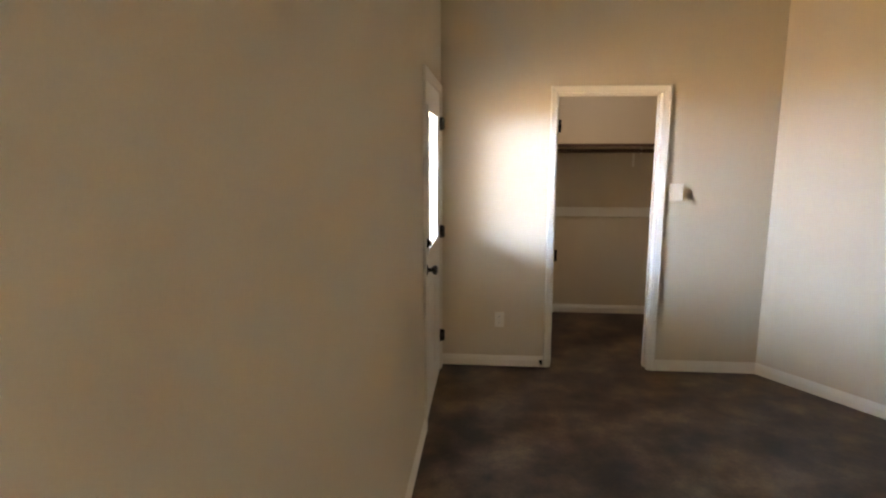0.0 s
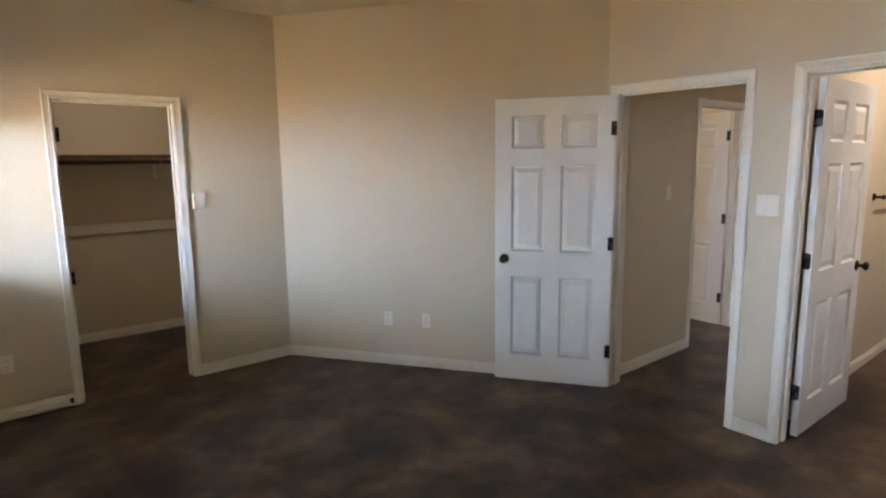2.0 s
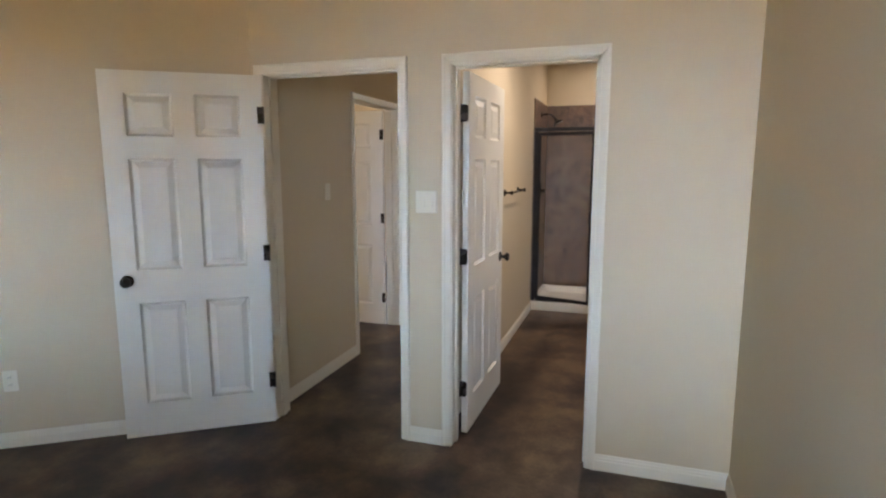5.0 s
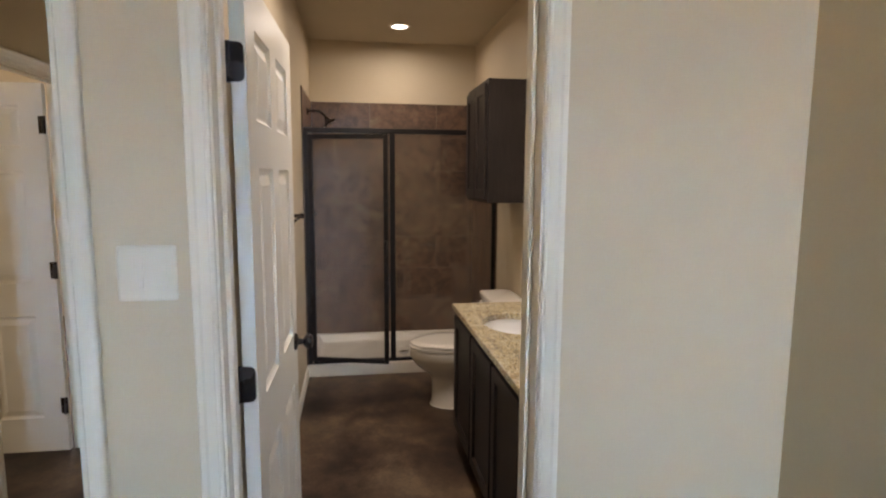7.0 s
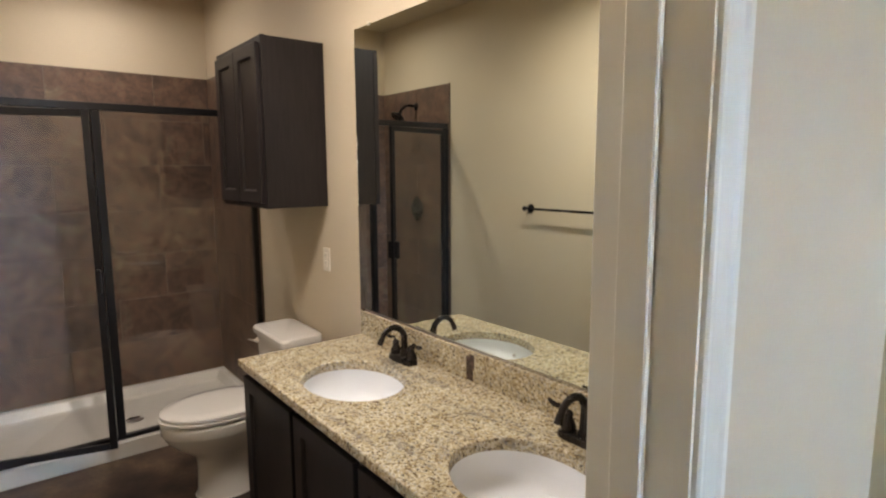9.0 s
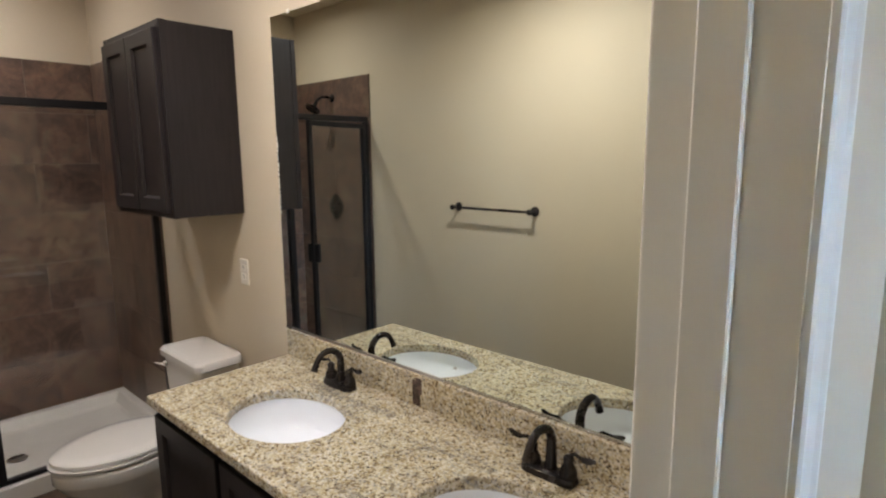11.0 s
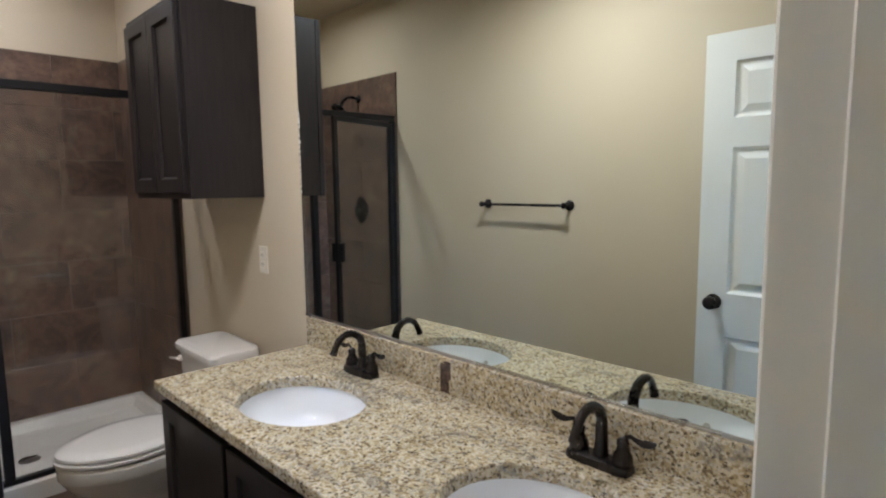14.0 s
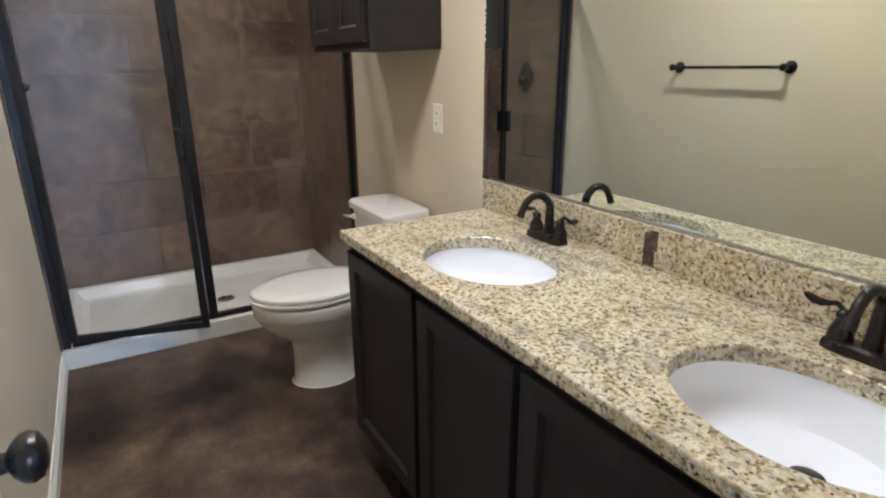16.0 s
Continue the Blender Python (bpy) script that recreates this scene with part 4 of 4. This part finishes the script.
def plate(name, m, w, h, label, category, rockers=0, outlet=False, group=""):
    root = thing(name, label, category, m, group)
    bm = bmesh.new()
    loft(bm, [corner(-x, x, -hh, hh, d, 0.006) for d, x, hh in ((0.0, w / 2, h / 2), (0.003, w / 2, h / 2), (0.0055, w / 2 - 0.004, h / 2 - 0.004))])
    up = Matrix.Rotation(radians(90), 4, "X")
    bm.transform(up)
    part("cover_plate", bm, M_PLASTIC, root)
    n = max(1, rockers)
    for k in range(n):
        cx = (k - (n - 1) / 2) * 0.046
        if rockers:
            bm = boxes((cx - 0.0165, cx + 0.0165, -0.0060, -0.0050, -0.0335, 0.0335))
            fr = part("rocker_frame", bm, M_PLASTIC, root)
            bm = bmesh.new()
            loft(bm, [[Vector((cx - 0.0155, -0.0058, -0.032)), Vector((cx - 0.0155, -0.0058, 0.032)), Vector((cx - 0.0155, -0.0062, 0.032)), Vector((cx - 0.0155, -0.0105, -0.030))],
                      [Vector((cx + 0.0155, -0.0058, -0.032)), Vector((cx + 0.0155, -0.0058, 0.032)), Vector((cx + 0.0155, -0.0062, 0.032)), Vector((cx + 0.0155, -0.0105, -0.030))]])
            part("rocker", bm, M_PLASTIC, root)
        elif outlet:
            for z in (-0.02, 0.02):
                part("socket", boxes((-0.017, 0.017, -0.0078, -0.005, z - 0.014, z + 0.014), bevel=0.003), M_PLASTIC, root)
                part("slots", boxes((-0.007, -0.005, -0.0082, -0.006, z - 0.004, z + 0.006), (0.005, 0.007, -0.0082, -0.006, z - 0.004, z + 0.006)), M_DARK, root)
    return root


plate("light_switch", facing(EAST, 1.204, -90) @ pose(0, 0, 1.338), 0.116, 0.116, "ivory two gang rocker switch between the doors", "light switch", rockers=2)
plate("light_switch", facing(4.215, HALL_N, 0) @ pose(0, 0, 1.338), 0.070, 0.116, "ivory single rocker switch in the hall", "light switch", rockers=1)
ux, uy = math.cos(radians(SLANT)), math.sin(radians(SLANT))
for d in (0.895, 1.210):
    plate("wall_outlet", facing(CORNER_A[0] + ux * d, CORNER_A[1] + uy * d, SLANT) @ pose(0, 0, 0.375), 0.070, 0.116, "white wall outlet low on the slanted wall", "outlet", outlet=True, group="bedroom outlets")
plate("wall_outlet", facing(0.09, NORTH, 0) @ pose(0, 0, 0.365), 0.070, 0.116, "beige wall outlet near the entry door", "outlet", outlet=True, group="bedroom outlets")
plate("wall_outlet", facing(5.640, SOUTH, 180) @ pose(0, 0, 1.119), 0.070, 0.116, "ivory wall outlet beside the mirror", "outlet", outlet=True)

thermo = thing("thermostat", "small white thermostat box beside the closet opening", "thermostat", facing(1.322, NORTH, 0) @ pose(0, 0, 1.333))
part("body", boxes((-0.042, 0.042, -0.028, 0, -0.058, 0.058), bevel=0.006), M_PLASTIC, thermo)
part("backplate", boxes((-0.046, 0.046, -0.006, 0, -0.062, 0.062), bevel=0.002), M_PLASTIC, thermo)

vent = thing("ceiling_vent", "white louvred ceiling air vent", "air vent", pose(5.76, 0.98, CEIL) @ Matrix.Scale(0.74, 4))
part("frame", boxes((-0.15, -0.125, -0.08, 0.08, -0.008, 0), (0.125, 0.15, -0.08, 0.08, -0.008, 0), (-0.125, 0.125, -0.08, -0.06, -0.008, 0), (-0.125, 0.125, 0.06, 0.08, -0.008, 0), bevel=0.001), M_TRIM, vent)
part("backing", boxes((-0.125, 0.125, -0.06, 0.06, -0.001, 0)), M_DARK, vent)
for k in range(7):
    bm = boxes((-0.125, 0.125, -0.007, 0.007, -0.0006, 0.0006))
    part("slat", bm, M_TRIM, vent, m=pose(0, -0.052 + k * 0.0173, -0.005, 35, 0, 0))

# ---- closet ----
shelf = thing("closet_shelf", "painted closet shelf with a brown hanging rod below", "shelf")
part("board", boxes((-0.098, 2.048, 5.505, CLOSET_BACK - 0.001, 1.668, 1.687), bevel=0.002), M_WALL, shelf)
part("front_edge", boxes((-0.098, 2.048, 5.497, 5.5045, 1.658, 1.6875), bevel=0.002), M_ROD, shelf, "brown wooden shelf edge")
part("cleat", boxes((-0.098, 2.048, CLOSET_BACK - 0.02, CLOSET_BACK - 0.001, 1.583, 1.6675), bevel=0.002), M_WALL, shelf)
part("lower_cleat", boxes((-0.098, 2.048, CLOSET_BACK - 0.022, CLOSET_BACK - 0.001, 0.985, 1.075), bevel=0.003), M_TRIM, shelf, "painted cleat board on the back wall")
bm = bmesh.new()
tube(bm, [(-0.098, 5.56, 1.622), (2.048, 5.56, 1.622)], 0.017, 14)
part("hanging_rod", bm, M_ROD, shelf, "round brown wooden rod", True)
bm = boxes((1.365, 1.385, 5.52, CLOSET_BACK - 0.021, 1.658, 1.6675), (1.365, 1.385, CLOSET_BACK - 0.026, CLOSET_BACK - 0.021, 1.47, 1.658), (1.367, 1.383, 5.548, 5.572, 1.595, 1.658))
part("bracket", bm, M_TRIM, shelf, "white metal rod bracket")
for z in (1.80, 0.85):
    part("hinge", hinge_mesh(), M_BRONZE, JAMBS["closet"], "dark bronze hinge", True, pose(CL0 + 0.003, 0.075, z))

stop = thing("door_stop", "small dark bronze door stop on the white baseboard", "door stop", facing(0.405, NORTH - 0.013, 0) @ pose(0, 0, 0.045))
bm = bmesh.new()
lathe(bm, [(0, 0), (0.013, 0), (0.013, 0.004), (0.006, 0.008), (0.006, 0.040), (0, 0.040)], 14, Matrix.Rotation(radians(90), 4, "X"))
part("spring", bm, M_BRONZE, stop, smooth=True)
bm = bmesh.new()
lathe(bm, [(0, 0.0401), (0.009, 0.0401), (0.009, 0.052), (0.006, 0.056), (0, 0.056)], 14, Matrix.Rotation(radians(90), 4, "X"))
part("rubber_tip", bm, M_DARK, stop, "dark rubber tip", True)

# ---- shower wall tiles ----
ROW, LEN, GAP, T = 0.300, 0.605, 0.003, 0.009


def tile_mesh(w, h):
    bm = bmesh.new()
    b = 0.0015
    loft(bm, [[Vector((x0, y, z0)) for x0, z0 in ((i, i), (w - i, i), (w - i, h - i), (i, h - i))] for y, i in ((0, 0), (-T + b, 0), (-T, b))])
    return finish("tile", bm, M_TILE)


def tile_field(name, m, width, z0, rows, start, label):
    """Grout bed on a wall with one object for each tile."""
    top = z0 + rows * ROW
    bed = solid(name, boxes((0, width, -0.0065, -0.0005, z0, top)), M_GROUT, label, "tile wall", m, kind="structure")
    shared = {}
    for r in range(rows):
        x = -LEN * (start + 0.5 * (r % 2)) % LEN - LEN
        while x < width:
            a, b = max(0.0, x), min(width, x + LEN - GAP)
            if b - a > 0.02:
                key = round(b - a, 3)
                if key not in shared:
                    shared[key] = tile_mesh(b - a, ROW - GAP)
                t = new("tile", shared[key])
                t.parent = bed
                t.matrix_basis = pose(a, -0.001, z0 + r * ROW)
            x += LEN


tile_field("shower_tile_back", facing(BATH_BACK + 0.010, BATH_N - 0.011, -90), BATH_N - SOUTH - 0.022, 0.096, 7, 0.15, "brown slate look tiles on the shower back wall")
tile_field("shower_tile_side", facing(SHOWER_X + 0.002, BATH_N, 0), BATH_BACK - SHOWER_X + 0.008, 0.096, 7, 0.3, "brown slate look tiles on the shower head wall")
tile_field("shower_tile_far_side", facing(BATH_BACK + 0.010, SOUTH, 180), BATH_BACK - SHOWER_X - 0.008, 0.096, 7, 0.3, "brown slate look tiles on the shower end wall")
